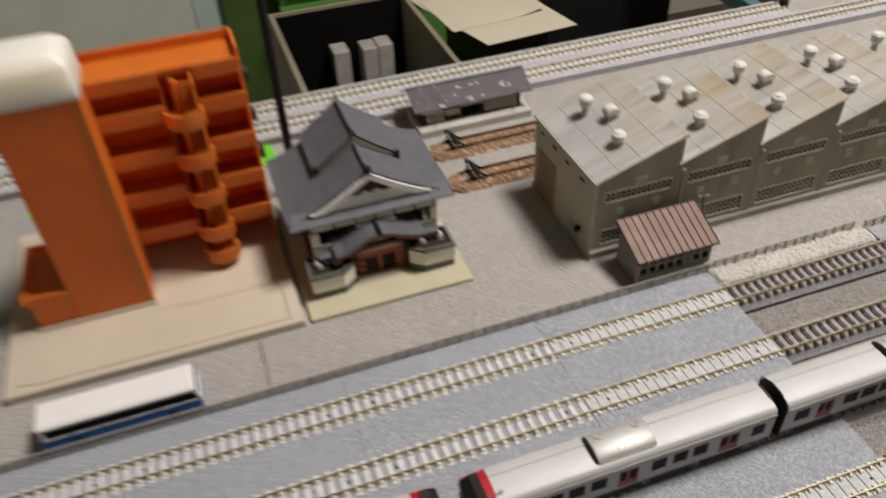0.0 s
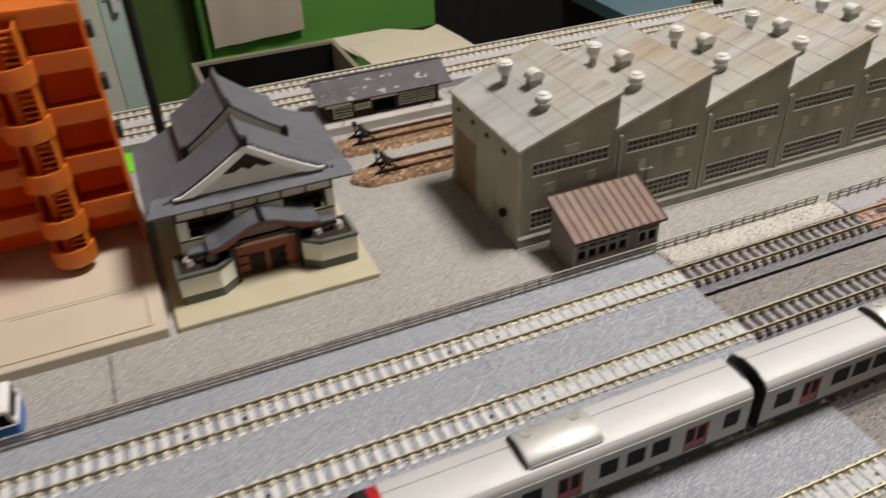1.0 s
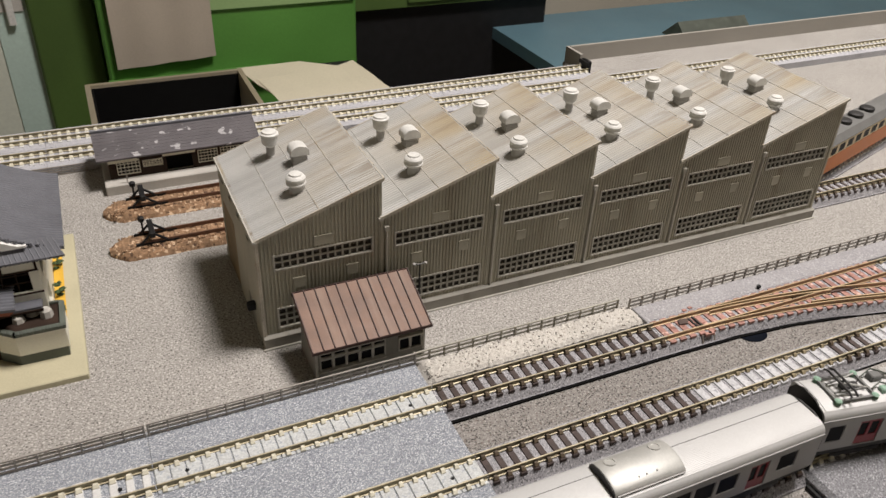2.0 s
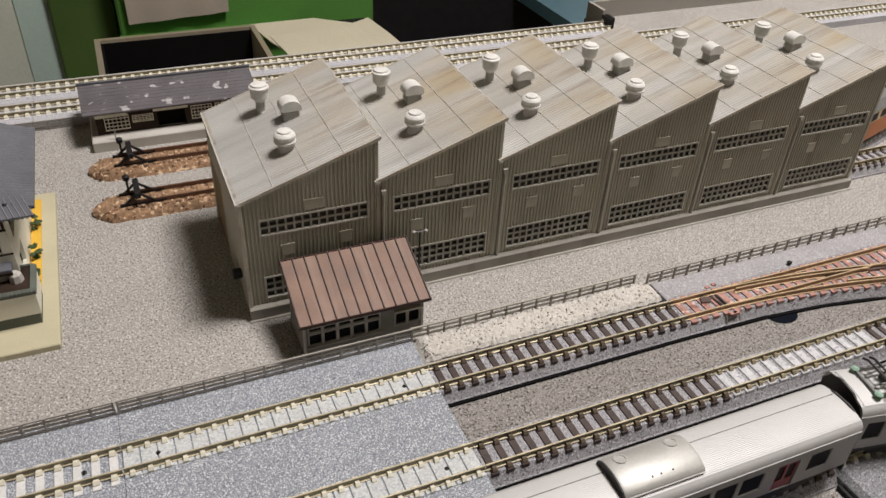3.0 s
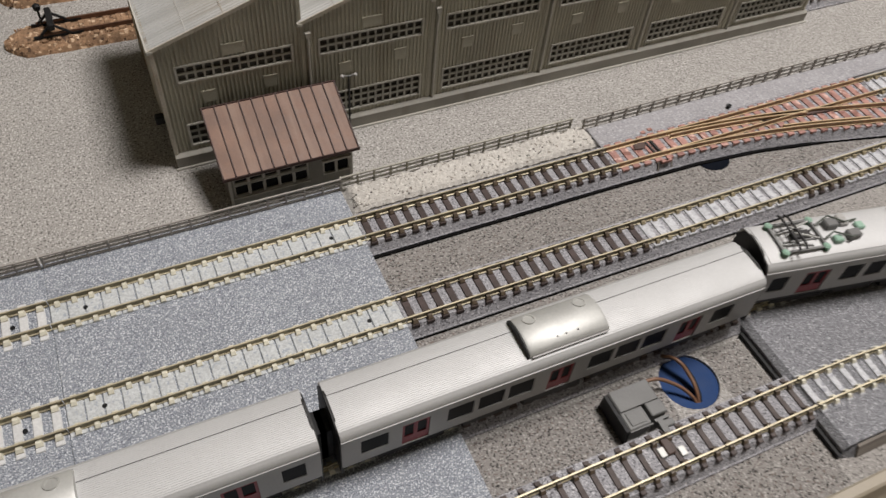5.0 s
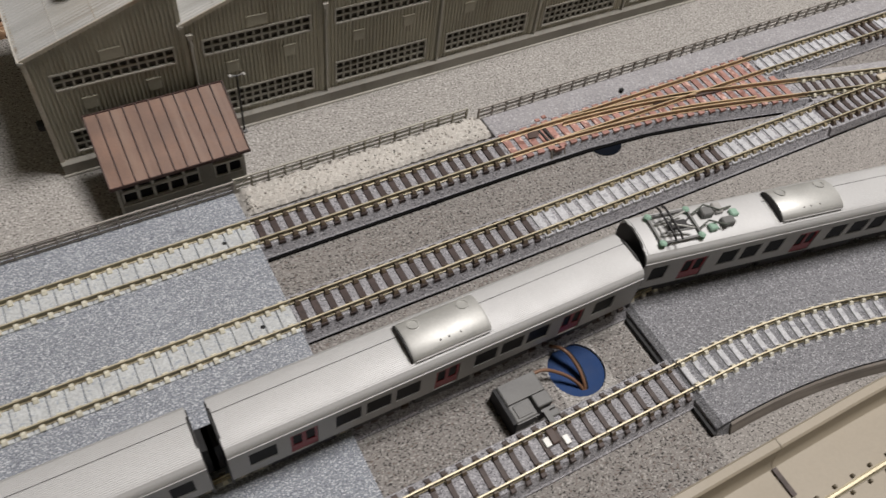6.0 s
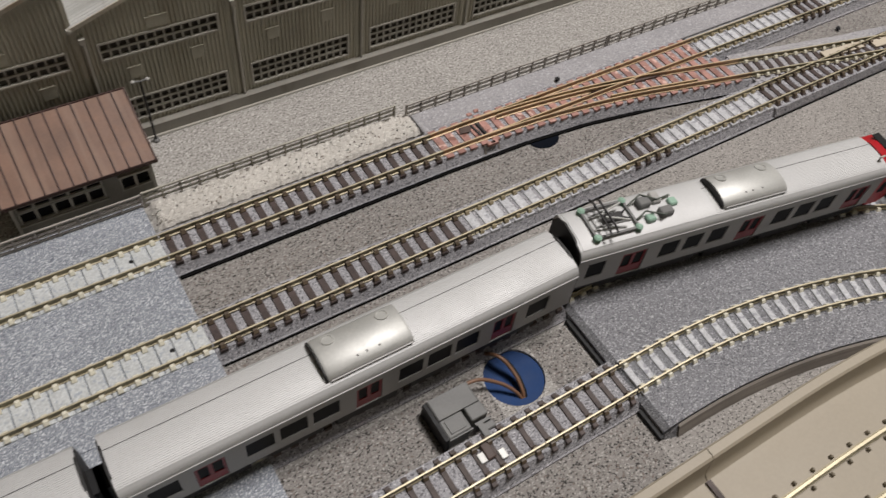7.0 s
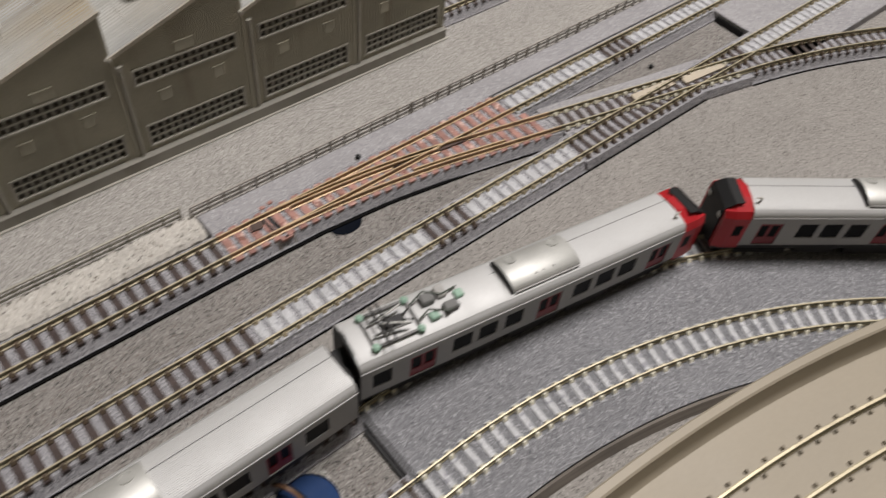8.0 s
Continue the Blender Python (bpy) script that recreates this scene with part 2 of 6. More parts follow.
GREEN_CAB = mat("green_cabinet", (0.095, 0.27, 0.050), 0.5, var=0.12, scale=4, gscale=300)
GREEN_PALE = mat("pale_green_panel", (0.30, 0.46, 0.20), 0.5, var=0.08, scale=4, gscale=300)
CLOTH = mat("beige_cloth", (0.46, 0.40, 0.33), 0.9, var=0.06, scale=8, gscale=500, bump=0.2)
GREYDOOR = mat("grey_green_door", (0.66, 0.69, 0.60), 0.35, var=0.12, scale=4, gscale=200)
GREEN_GLASS = mat("pale_green_glass", (0.52, 0.66, 0.60), 0.25, var=0.1, scale=4, gscale=200)
ROOM_WALL = mat("cream_room_wall", (0.60, 0.57, 0.49), 0.8, var=0.05, scale=3, gscale=200)
ROOM_FLOOR = mat("dark_room_floor", (0.09, 0.07, 0.05), 0.6, var=0.2, scale=5, gscale=100)
TABLE = mat("table_edge_wood", (0.34, 0.26, 0.17), 0.6, var=0.15, scale=15, gscale=300)
WATER_BLUE = mat("pale_blue_board", (0.13, 0.24, 0.30), 0.5, var=0.1, scale=6, gscale=300)
GREEN_HOUSE = mat("pale_green_house", (0.38, 0.48, 0.25), 0.6, var=0.06)
GREYWALL = mat("grey_board_wall", (0.34, 0.32, 0.285), 0.8, var=0.08, scale=12)


# ---- mesh helpers, in millimetres ----
class MB:
    def __init__(self, m=None):
        self.v, self.f, self.m = [], [], m

    def add(self, verts, faces):
        n = len(self.v)
        if self.m is not None:
            verts = [tuple(self.m @ Vector(p)) for p in verts]
        self.v += [tuple(p) for p in verts]
        self.f += [tuple(i + n for i in q) for q in faces]
        return self

    def box(self, x0, y0, z0, x1, y1, z1):
        return self.add([(x0, y0, z0), (x1, y0, z0), (x1, y1, z0), (x0, y1, z0), (x0, y0, z1), (x1, y0, z1), (x1, y1, z1), (x0, y1, z1)],
                        [(3, 2, 1, 0), (4, 5, 6, 7), (0, 1, 5, 4), (1, 2, 6, 5), (2, 3, 7, 6), (3, 0, 4, 7)])

    def cbox(self, x0, y0, z0, x1, y1, z1, c=0.4):
        """A box with chamfered upright and top edges."""
        def ring(d, z):
            return [(x0 + d, y0, z), (x1 - d, y0, z), (x1, y0 + d, z), (x1, y1 - d, z), (x1 - d, y1, z), (x0 + d, y1, z), (x0, y1 - d, z), (x0, y0 + d, z)]

        def inner(d, z):
            return [(min(max(x, x0 + d), x1 - d), min(max(y, y0 + d), y1 - d), z) for x, y, z in ring(c * 1.4, z)]
        self.rings([ring(c, z0), ring(c, z1 - c), inner(c, z1)])
        return self

    def rings(self, rings, cap=True, closed=True):
        """Skin between rings of equal length."""
        k = len(rings[0])
        verts = [p for r in rings for p in r]
        faces = []
        for i in range(len(rings) - 1):
            for j in range(k if closed else k - 1):
                a, b = i * k + j, i * k + (j + 1) % k
                faces.append((a, b, b + k, a + k))
        if cap:
            faces.append(tuple(reversed(range(k))))
            faces.append(tuple(range((len(rings) - 1) * k, len(rings) * k)))
        return self.add(verts, faces)

    def lathe(self, cx, cy, prof, n=16):
        return self.rings([[(cx + r * math.cos(2 * math.pi * j / n), cy + r * math.sin(2 * math.pi * j / n), z) for j in range(n)] for r, z in prof])

    def prism(self, poly, axis, a, b):
        """A flat outline pushed along an axis. For x the outline is (y, z), for y (x, z), for z (x, y)."""
        def put(u, v, w):
            return {"x": (w, u, v), "y": (u, w, v), "z": (u, v, w)}[axis]
        return self.rings([[put(u, v, a) for u, v in poly], [put(u, v, b) for u, v in poly]])

    def band(self, xs, lo, hi, y0, y1):
        """A curved slab along x between the heights lo(x) and hi(x)."""
        return self.rings([[(x, y0, lo(x)), (x, y1, lo(x)), (x, y1, hi(x)), (x, y0, hi(x))] for x in xs])

    def tube(self, pts, r, n=8):
        rings = []
        for i, p in enumerate(pts):
            p = Vector(p)
            d = (Vector(pts[min(i + 1, len(pts) - 1)]) - Vector(pts[max(i - 1, 0)])).normalized()
            s = d.cross(Vector((0, 0, 1)) if abs(d.z) < 0.9 else Vector((1, 0, 0))).normalized()
            u = s.cross(d)
            rr = r[i] if isinstance(r, (list, tuple)) else r
            rings.append([tuple(p + (s * math.cos(2 * math.pi * j / n) + u * math.sin(2 * math.pi * j / n)) * rr) for j in range(n)])
        return self.rings(rings)

    def panel(self, u0, u1, v0, v1, holes, put, w0, w1):
        """An upright or flat sheet from u0 to u1 and v0 to v1 with holes (ua, ub, va, vb) right through it."""
        us = sorted({u0, u1, *[min(max(h[i], u0), u1) for h in holes for i in (0, 1)]})
        for ua, ub in zip(us, us[1:]):
            mid = (ua + ub) / 2
            gaps = sorted((h[2], h[3]) for h in holes if h[0] < mid < h[1])
            z = v0
            for ga, gb in gaps + [(v1, v1)]:
                if ga > z:
                    c = [put(u, v, w) for w in (w0, w1) for u, v in ((ua, z), (ub, z), (ub, ga), (ua, ga))]
                    self.add(c, [(3, 2, 1, 0), (4, 5, 6, 7), (0, 1, 5, 4), (1, 2, 6, 5), (2, 3, 7, 6), (3, 0, 4, 7)])
                z = max(z, gb)
        return self

    def mesh(self, name, material, smooth=False):
        me = bpy.data.meshes.new(name)
        me.from_pydata([(x * MM, y * MM, z * MM) for x, y, z in self.v], [], self.f)
        bm = bmesh.new()
        bm.from_mesh(me)
        bmesh.ops.remove_doubles(bm, verts=bm.verts, dist=0.000004)
        bmesh.ops.recalc_face_normals(bm, faces=bm.faces)
        bm.to_mesh(me)
        bm.free()
        me.materials.append(material)
        if smooth:
            me.shade_smooth()
            me.set_sharp_from_angle(angle=radians(35))
        return me


def thing(name, x, y, z, label, category, group="", turn=0.0):
    ob = new(name)
    ob.empty_display_size = 0.01
    ob.matrix_world = pose(x * MM, y * MM, z * MM, 0, 0, turn)
    return tagged(ob, label, category, group)


def part(name, mb, material, parent, label="", smooth=False, at=None):
    ob = new(name, mb if isinstance(mb, bpy.types.Mesh) else mb.mesh(name, material, smooth))
    ob.parent = parent
    if at is not None:
        ob.matrix_basis = Matrix.LocRotScale(Vector(at[:3]) * MM, Euler((0, 0, at[3] if len(at) > 3 else 0)), None)
    if label:
        ob["label"] = label
    return ob


def rail_part(name, mb, material, parent):
    """A rail with a bright running surface; its sides are coloured darker for tarnish and painted shade."""
    me = mb.mesh(name, material)
    me.materials.append(COPPER_SIDE if material is RAIL_RED else RAIL_SIDE)
    # faces that don't look up take the darker metal, which carries their shade
    for p in me.polygons:
        p.material_index = 0 if p.normal.z > 0.45 else 1
    return part(name, me, None, parent)


def solid(name, mb, material, label, category, group="", kind="", smooth=False):
    ob = new(name, mb.mesh(name, material, smooth))
    return tagged(ob, label, category, group, kind)



# ---- the board and the room ----
def hole_ring(cx, cy, r, n=28):
    return [(cx + r * math.cos(2 * math.pi * i / n), cy + r * math.sin(2 * math.pi * i / n)) for i in range(n)]


BX0, BX1, BY0, BY1 = -520, 900, -420, 322
HX, HY, HR = 87.8, -92.2, 9.9


def board_mesh():
    """The board with its round opening: a frame of quads round the hole."""
    mb = MB()
    ring = hole_ring(HX, HY, HR)
    sq = []
    for x, y in ring:
        k = 14 / max(abs(x - HX), abs(y - HY))
        sq.append((HX + (x - HX) * k, HY + (y - HY) * k))
    mb.rings([[(x, y, -3) for x, y in ring], [(x, y, 0) for x, y in ring], [(x, y, 0) for x, y in sq]], cap=False)
    hx0, hx1, hy0, hy1 = HX - 14, HX + 14, HY - 14, HY + 14
    mb.panel(BX0, BX1, BY0, BY1, [(hx0, hx1, hy0, hy1), (BX0, 268, 303, BY1)], lambda u, v, w: (u, v, w), -3, 0)
    return mb


solid("layout_board", board_mesh(), GRAVEL, "grey beige speckled gravel-print layout board", "ground", kind="structure")
tb = thing("table", 190, -49, -750, "wooden table under the layout board", "table")
part("top", MB().box(BX0 - 190, BY0 + 49, 720, BX1 - 190, 298 + 49, 738), TABLE, tb)
solid("blue_underlay", MB().lathe(HX, HY, [(30, -11.9), (30, -3.02), (9.75, -3.02), (9.75, -0.9)], 28), BLUE_HOLE, "deep blue sheet under the board's round hole", "underlay")
for x in (BX0 + 5, BX1 - 45):
    solid("batten", MB().box(x, BY0 + 5, -12, x + 40, 295, -3), TABLE, "wooden batten carrying the layout board", "batten", "battens")
for x in (BX0 + 20, BX1 - 80):
    for y in (BY0 + 20, BY1 - 110):
        part("leg", MB().box(x - 190, y + 49, 0, x - 130, y + 109, 720), TABLE, tb)
seam = MB()
seam.box(-225.5, 25, -0.1, -224.7, 62, 0.12)
solid("board_seam", seam, TIE_GREY, "dark seam strip between two gravel boards", "seam", kind="structure")

R0, R1, S0, S1, F0, F1 = -2200, 2600, -1900, 1750, -750, 1700
solid("floor", MB().box(R0, S0, F0 - 50, R1, S1, F0), ROOM_FLOOR, "dark wooden room floor", "floor", kind="structure")
solid("ceiling", MB().box(R0, S0, F1, R1, S1, F1 + 50), ROOM_WALL, "plain pale ceiling", "ceiling", kind="structure")
for nm, b in (("wall_north", (R0, S1, R1, S1 + 50)), ("wall_south", (R0, S0 - 50, R1, S0)), ("wall_west", (R0 - 50, S0, R0, S1)), ("wall_east", (R1, S0, R1 + 50, S1))):
    solid(nm, MB().box(b[0], b[1], F0, b[2], b[3], F1), ROOM_WALL, "plain cream room wall", "wall", kind="structure")


# ---- track ----
class Line:
    """A way made of straights and arcs: place and heading at a distance along it."""

    def __init__(self, x, y, heading=0.0):
        self.segs, self.x, self.y, self.h, self.length = [], x, y, heading, 0.0

    def go(self, d, radius=None):
        """d mm ahead; radius > 0 bends to the left, < 0 to the right."""
        self.segs.append((self.length, d, radius, self.x, self.y, self.h))
        self.x, self.y, self.h = self._end(d, radius, self.x, self.y, self.h)
        self.length += d
        return self

    @staticmethod
    def _end(d, r, x, y, h):
        if r is None:
            return x + d * math.cos(h), y + d * math.sin(h), h
        a = d / r
        return x + r * (math.sin(h + a) - math.sin(h)), y - r * (math.cos(h + a) - math.cos(h)), h + a

    def at(self, s):
        seg = [g for g in self.segs if g[0] <= s + 1e-6][-1] if s >= 0 else self.segs[0]
        return self._end(s - seg[0], *seg[2:])

    def side(self, s, off):
        x, y, h = self.at(s)
        return x - off * math.sin(h), y + off * math.cos(h)


def sweep(mb, line, s0, s1, profile, step=6.0, cap=True):
    """profile: (offset to the left, height) outline carried along the line."""
    straight = all(g[2] is None for g in line.segs if g[0] < s1 and g[0] + g[1] > s0)
    n = 1 if straight else max(2, int((s1 - s0) / step))
    rings = []
    for i in range(n + 1):
        s = s0 + (s1 - s0) * i / n
        rings.append([(*line.side(s, o), z) for o, z in profile])
    return mb.rings(rings, cap=cap)


ZB, ZT, ZR = 5.0, 5.5, 7.9      # top of roadbed, of sleepers, of rails
GAUGE = 9.5


def rail_profile(c, w=0.58, top=None, base=None):
    top, base = top or ZR, base or ZT - 0.1
    f = w * 0.92
    return [(c - f, base), (c + f, base), (c + f, base + 0.32), (c + w * 0.2, base + 0.55), (c + w * 0.2, top - 0.72), (c + w / 2, top - 0.6),
            (c + w / 2, top - 0.12), (c + w * 0.36, top), (c - w * 0.36, top), (c - w / 2, top - 0.12), (c - w / 2, top - 0.6), (c - w * 0.2, top - 0.72),
            (c - w * 0.2, base + 0.55), (c - f, base + 0.32)]


def tie_mesh(name, width, length, material, z0=ZB - 1.0, z1=ZT, chair=None, cw=0.85, reach=1.5):
    """One sleeper with its four rail chairs."""
    mb = MB()
    mb.rings([[(-width / 2, -length / 2, z0), (width / 2, -length / 2, z0), (width / 2, length / 2, z0), (-width / 2, length / 2, z0)],
              [(-width / 2, -length / 2, z1 - 0.2), (width / 2, -length / 2, z1 - 0.2), (width / 2, length / 2, z1 - 0.2), (-width / 2, length / 2, z1 - 0.2)],
              [(-width / 2 + 0.15, -length / 2 + 0.2, z1), (width / 2 - 0.15, -length / 2 + 0.2, z1), (width / 2 - 0.15, length / 2 - 0.2, z1), (-width / 2 + 0.15, length / 2 - 0.2, z1)]])
    me = mb.mesh(name, material)
    k = len(me.polygons)
    ch = MB()
    ch.v, ch.f = list(mb.v), list(mb.f)
    for s in (-1, 1):
        for o in (-1, 1):
            c = s * GAUGE / 2
            ch.rings([[(u, c + o * v, w) for u, v in ((-cw, 0.14), (cw, 0.14), (cw, reach), (-cw, reach))] for w in (z1 - 0.1, z1 + 0.45)]
                     + [[(u, c + o * v, z1 + 1.25) for u, v in ((-cw * 0.8, 0.14), (cw * 0.8, 0.14), (cw * 0.8, reach * 0.6), (-cw * 0.8, reach * 0.6))]])
    me = ch.mesh(name, material)
    me.materials.append(chair or CHAIR)
    for i, p in enumerate(me.polygons):
        p.material_index = 1 if i >= k else 0
    return me


TIES = {"white": tie_mesh("tie", 2.5, 16.0, TIE_WHITE, cw=1.0, reach=1.8), "plate": tie_mesh("tie", 4.7, 13.2, TIE_PLATE, cw=0.8, reach=1.9), "brown": tie_mesh("tie", 2.5, 14.2, TIE_BROWN, chair=CHAIR_DARK, reach=1.9),
        "pink": tie_mesh("tie", 2.9, 16.5, TIE_PINK), "grey": tie_mesh("tie", 1.8, 15.0, TIE_GREY, chair=CHAIR_DARK), "short": tie_mesh("tie", 2.5, 13.0, TIE_BROWN), "pale": tie_mesh("tie", 3.5, 13.6, TIE_PALE, chair=CHAIR_MID), "slim": tie_mesh("tie", 2.3, 13.6, TIE_PALE)}
RAIL_MAT = {"pink": RAIL_RED}


def lay(parent, line, s0, s1, style, origin=(0, 0), pitch=5.2, rails=True, bed=None, ties=True, dark=(0, 0)):
    """Rails, sleepers and, if bed is given, a roadbed of that half width, under a thing that stands at origin."""
    ox, oy = origin
    shift = Matrix.Translation((-ox, -oy, 0))
    if bed:
        mb = MB(shift)
        sweep(mb, line, s0, s1, [(-bed - 0.4, 0.02), (-bed - 0.4, 0.9), (-bed + 0.1, 1.15), (-bed + 2.3, ZB), (bed - 0.6, ZB), (bed + 0.4, 0.02)])
        part("roadbed", mb, BALLAST_DARK, parent, "dark grey ballast roadbed")
    if rails:
        for sgn in (-1, 1):
            mb = MB(shift)
            sweep(mb, line, s0 + 0.15, s1 - 0.15, rail_profile(sgn * GAUGE / 2))
            rail_part("rail", mb, RAIL_MAT.get(style, RAIL), parent)
    if ties:
        n = max(1, round((s1 - s0) / pitch))
        for i in range(n):
            s = s0 + (i + 0.5) * (s1 - s0) / n
            x, y, h = line.at(s)
            part("tie", TIES["brown" if i < dark[0] or i >= n - dark[1] else style], None, parent, at=(x - ox, y - oy, 0, h))


A = Line(-500, 0).go(1300)
B = Line(-500, -37).go(1300)
C = Line(-500, -74.5).go(628).go(500, -317.5)
D = Line(-500, -112).go(628).go(440, -280)
JOINTS = [-498, -396, -294, -192, -90.5, 11]


def double_section(x0, x1, ya, yb, y0, y1, la, lb, style, label):
    """A wide roadbed slab that carries two tracks, with bolt holes on their centre lines."""
    t = thing("double_track_section", (x0 + x1) / 2, (ya + yb) / 2, 0, label, "railway track", "wide double track sections")
    o = ((x0 + x1) / 2, (ya + yb) / 2)
    sh = Matrix.Translation((-o[0], -o[1], 0))
    part("roadbed_slab", MB(sh).cbox(x0 + 0.05, y0, 0.02, x1 - 0.05, y1, ZB, 0.12), BALLAST, t, "blue grey speckled ballast slab")
    for ln in (la, lb):
        lay(t, ln, x0 + 500, x1 + 500, style, o)
    for y in (ya - 14.0, ya - 22.5):
        part("joint_lug", MB(sh).lathe(x1 - 1.8, y, [(1.45, ZB - 0.2), (1.45, ZB + 0.12), (1.25, ZB + 0.14), (1.2, ZB + 0.03)], 14), BALLAST, t)
    for y in (ya, yb):
        for x in (x0 + 10.3, x1 - 10.8):
            part("bolt_hole", MB(sh).lathe(x, y, [(0.75, ZT - 0.2), (0.75, ZT + 0.06)], 12), BLACK, t)


for x0, x1 in zip(JOINTS, JOINTS[1:]):
    st = "plate" if x1 > 0 else "white"
    double_section(x0, x1, 0, -37, -55.57, 23.0, A, B, st, "wide blue grey double track with %s sleepers and brass rails" % ("pale slab" if st == "plate" else "white"))
    double_section(x0, x1, -74.5, -112, -131, -55.63, C, D, st, "wide blue grey double track with %s sleepers and brass rails" % ("pale slab" if st == "plate" else "white"))


def single(line, s0, s1, style, label, bed=8.6, dark=(0, 0)):
    x, y, h = line.at((s0 + s1) / 2)
    t = thing("track_section", x, y, 0, label, "railway track", "single track sections")
    lay(t, line, s0, s1, style, (x, y), bed=bed, dark=dark)
    return t


single(A, 511, 615, "brown", "single track with dark brown sleepers and brass rails")
single(B, 511, 605, "brown", "single track with dark brown sleepers and brass rails")
single(B, 605, 687, "pale", "single track with white sleepers, the last ones brown", dark=(0, 2))
single(B, 687, 755, "pale", "single track with white sleepers, the first ones brown", dark=(2, 0))
single(C, 511, 615, "brown", "single track with brown sleepers under the silver train")
single(D, 511, 580, "grey", "single track with brown sleepers and brass rails")
single(D, 580, 615, "grey", "single track with brown sleepers and brass rails")
single(A, 751, 824, "pale", "single track with white sleepers, the last ones brown", dark=(0, 2))
single(A, 824, 891, "pale", "single track with white sleepers, the first ones brown", dark=(2, 0))


# wide curved pad that carries the two curved tracks
def curved_pad(a0, a1, n=40):
    cx, cy = 128, -392
    t = thing("curved_double_track", cx, -270, 0, "wide blue grey curved double track with white sleepers", "railway track")
    sh = Matrix.Translation((-cx, 270, 0))
    mb = MB(sh)
    rings = []
    for i in range(n + 1):
        a = a0 + (a1 - a0) * i / n
        ri, ro = 261.4, 326.6
        rings.append([(cx + r * math.sin(a), cy + r * math.cos(a), z) for r, z in ((ri - 0.2, 0.02), (ri, ZB), (ro, ZB), (ro + 1.5, 0.02))])
    rings[0:0] = [[(x, y, z) for y, z in ((-130.8, 0.02), (-130.6, top), (-65.4, top), (-63.9, 0.02))] for x, top in ((115.3, 3.2), (117.2, ZB))]
    mb.rings(rings)
    part("roadbed_slab", mb, BALLAST_MID, t, "grey speckled ballast slab")
    for ln, ln_len in ((C, 480), (D, 425)):
        lay(t, ln, 615.4, 628 + ln_len, "slim", (cx, -270))
    edge = MB(sh)
    rings = []
    for i in range(n + 1):
        a = a0 + (a1 - a0) * i / n
        rings.append([(cx + r * math.sin(a), cy + r * math.cos(a), z) for r, z in ((258.6, 0.02), (258.9, 0.9), (260.2, 4.3), (261.0, 4.7), (261.0, 0.02))])
    rings.insert(0, [(120.0, y, z) for y, z in ((-133.4, 0.02), (-133.1, 0.9), (-131.8, 4.3), (-131.0, 4.7), (-131.0, 0.02))])
    edge.rings(rings)
    part("edge_strip", edge, EDGE_BROWN, t, "grey brown sloping edge strip")
    part("corner_piece", MB(sh).rings([[(115.4, y, z) for y, z in ((-131.8, 0.02), (-131.6, 0.8), (-131.0, 3.0), (-130.9, 0.02))],
                                       [(119.9, y, z) for y, z in ((-133.0, 0.02), (-132.6, 0.8), (-131.0, 4.8), (-130.9, 0.02))]]), BALLAST_MID, t)
    part("end_strip", MB(sh).box(113.9, -131.5, 0.02, 115.2, -121.0, 1.8), BLACK, t, "black end strip")
    part("end_strip", MB(sh).box(113.9, -103.0, 0.02, 115.2, -84.0, 1.8), BLACK, t, "black end strip")


curved_pad(0.0, 1.5)

# darker gravel sheets between the tracks
for nm, b in (("near", (11.3, -27.7, 389.5, -9.05)), ("mid", (11.3, -64.0, 114, -46.05)), ("outer", (114.2, -330, 890, -46.05)), ("front", (11.3, -103.2, 113.0, -85.0)), ("rim", (11.3, -160, 113.5, -120.7))):
    if nm == "front":
        mb = MB().panel(b[0], b[2], b[1], b[3], [(HX - 10.0, HX + 10.0, b[1], b[3])], lambda u, v, w: (u, v, w), 0.004, 0.03)
    else:
        mb = MB().box(b[0], b[1], 0.004, b[2], b[3], 0.03)
    solid("gravel_sheet", mb, GRAVEL_MID if nm == "outer" else GRAVEL_GREY, "dark grey speckled gravel sheet between the tracks", "gravel", kind="structure")

# strip of ballast along the back track, and the wide slab further on
solid("ballast_strip", MB().cbox(115.2, 9, 0.02, 391, 19.7, ZB, 0.3), BALLAST_PALE, "lilac grey ballast strip beside the track", "ballast", kind="structure")
# black strip drawn in for the shadow gap between roadbed and gravel
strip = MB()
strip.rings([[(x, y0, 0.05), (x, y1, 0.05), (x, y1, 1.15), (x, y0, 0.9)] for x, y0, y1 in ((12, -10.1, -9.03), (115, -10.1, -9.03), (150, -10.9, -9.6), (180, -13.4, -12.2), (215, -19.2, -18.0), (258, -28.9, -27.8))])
solid("edge_strip", strip, DARK, "black strip painting the gap shadow along the roadbed's foot", "edge strip", kind="structure")
far = thing("double_track_section", 550, -18, 0, "wide pale grey double track with white sleepers", "railway track")
part("roadbed_slab", MB(Matrix.Translation((-550, 18, 0))).cbox(391.2, -56, 0.02, 800, 20.5, ZB, 0.3), BALLAST_PALE, far, "grey ballast slab")
lay(far, A, 891, 1300, "pale", (550, -18))
lay(far, B, 891, 1300, "pale", (550, -18))
part("end_strip", MB(Matrix.Translation((-550, 18, 0))).box(390.2, -26, 0.02, 391.1, -9.5, 3.4), BLACK, far, "black end strip")

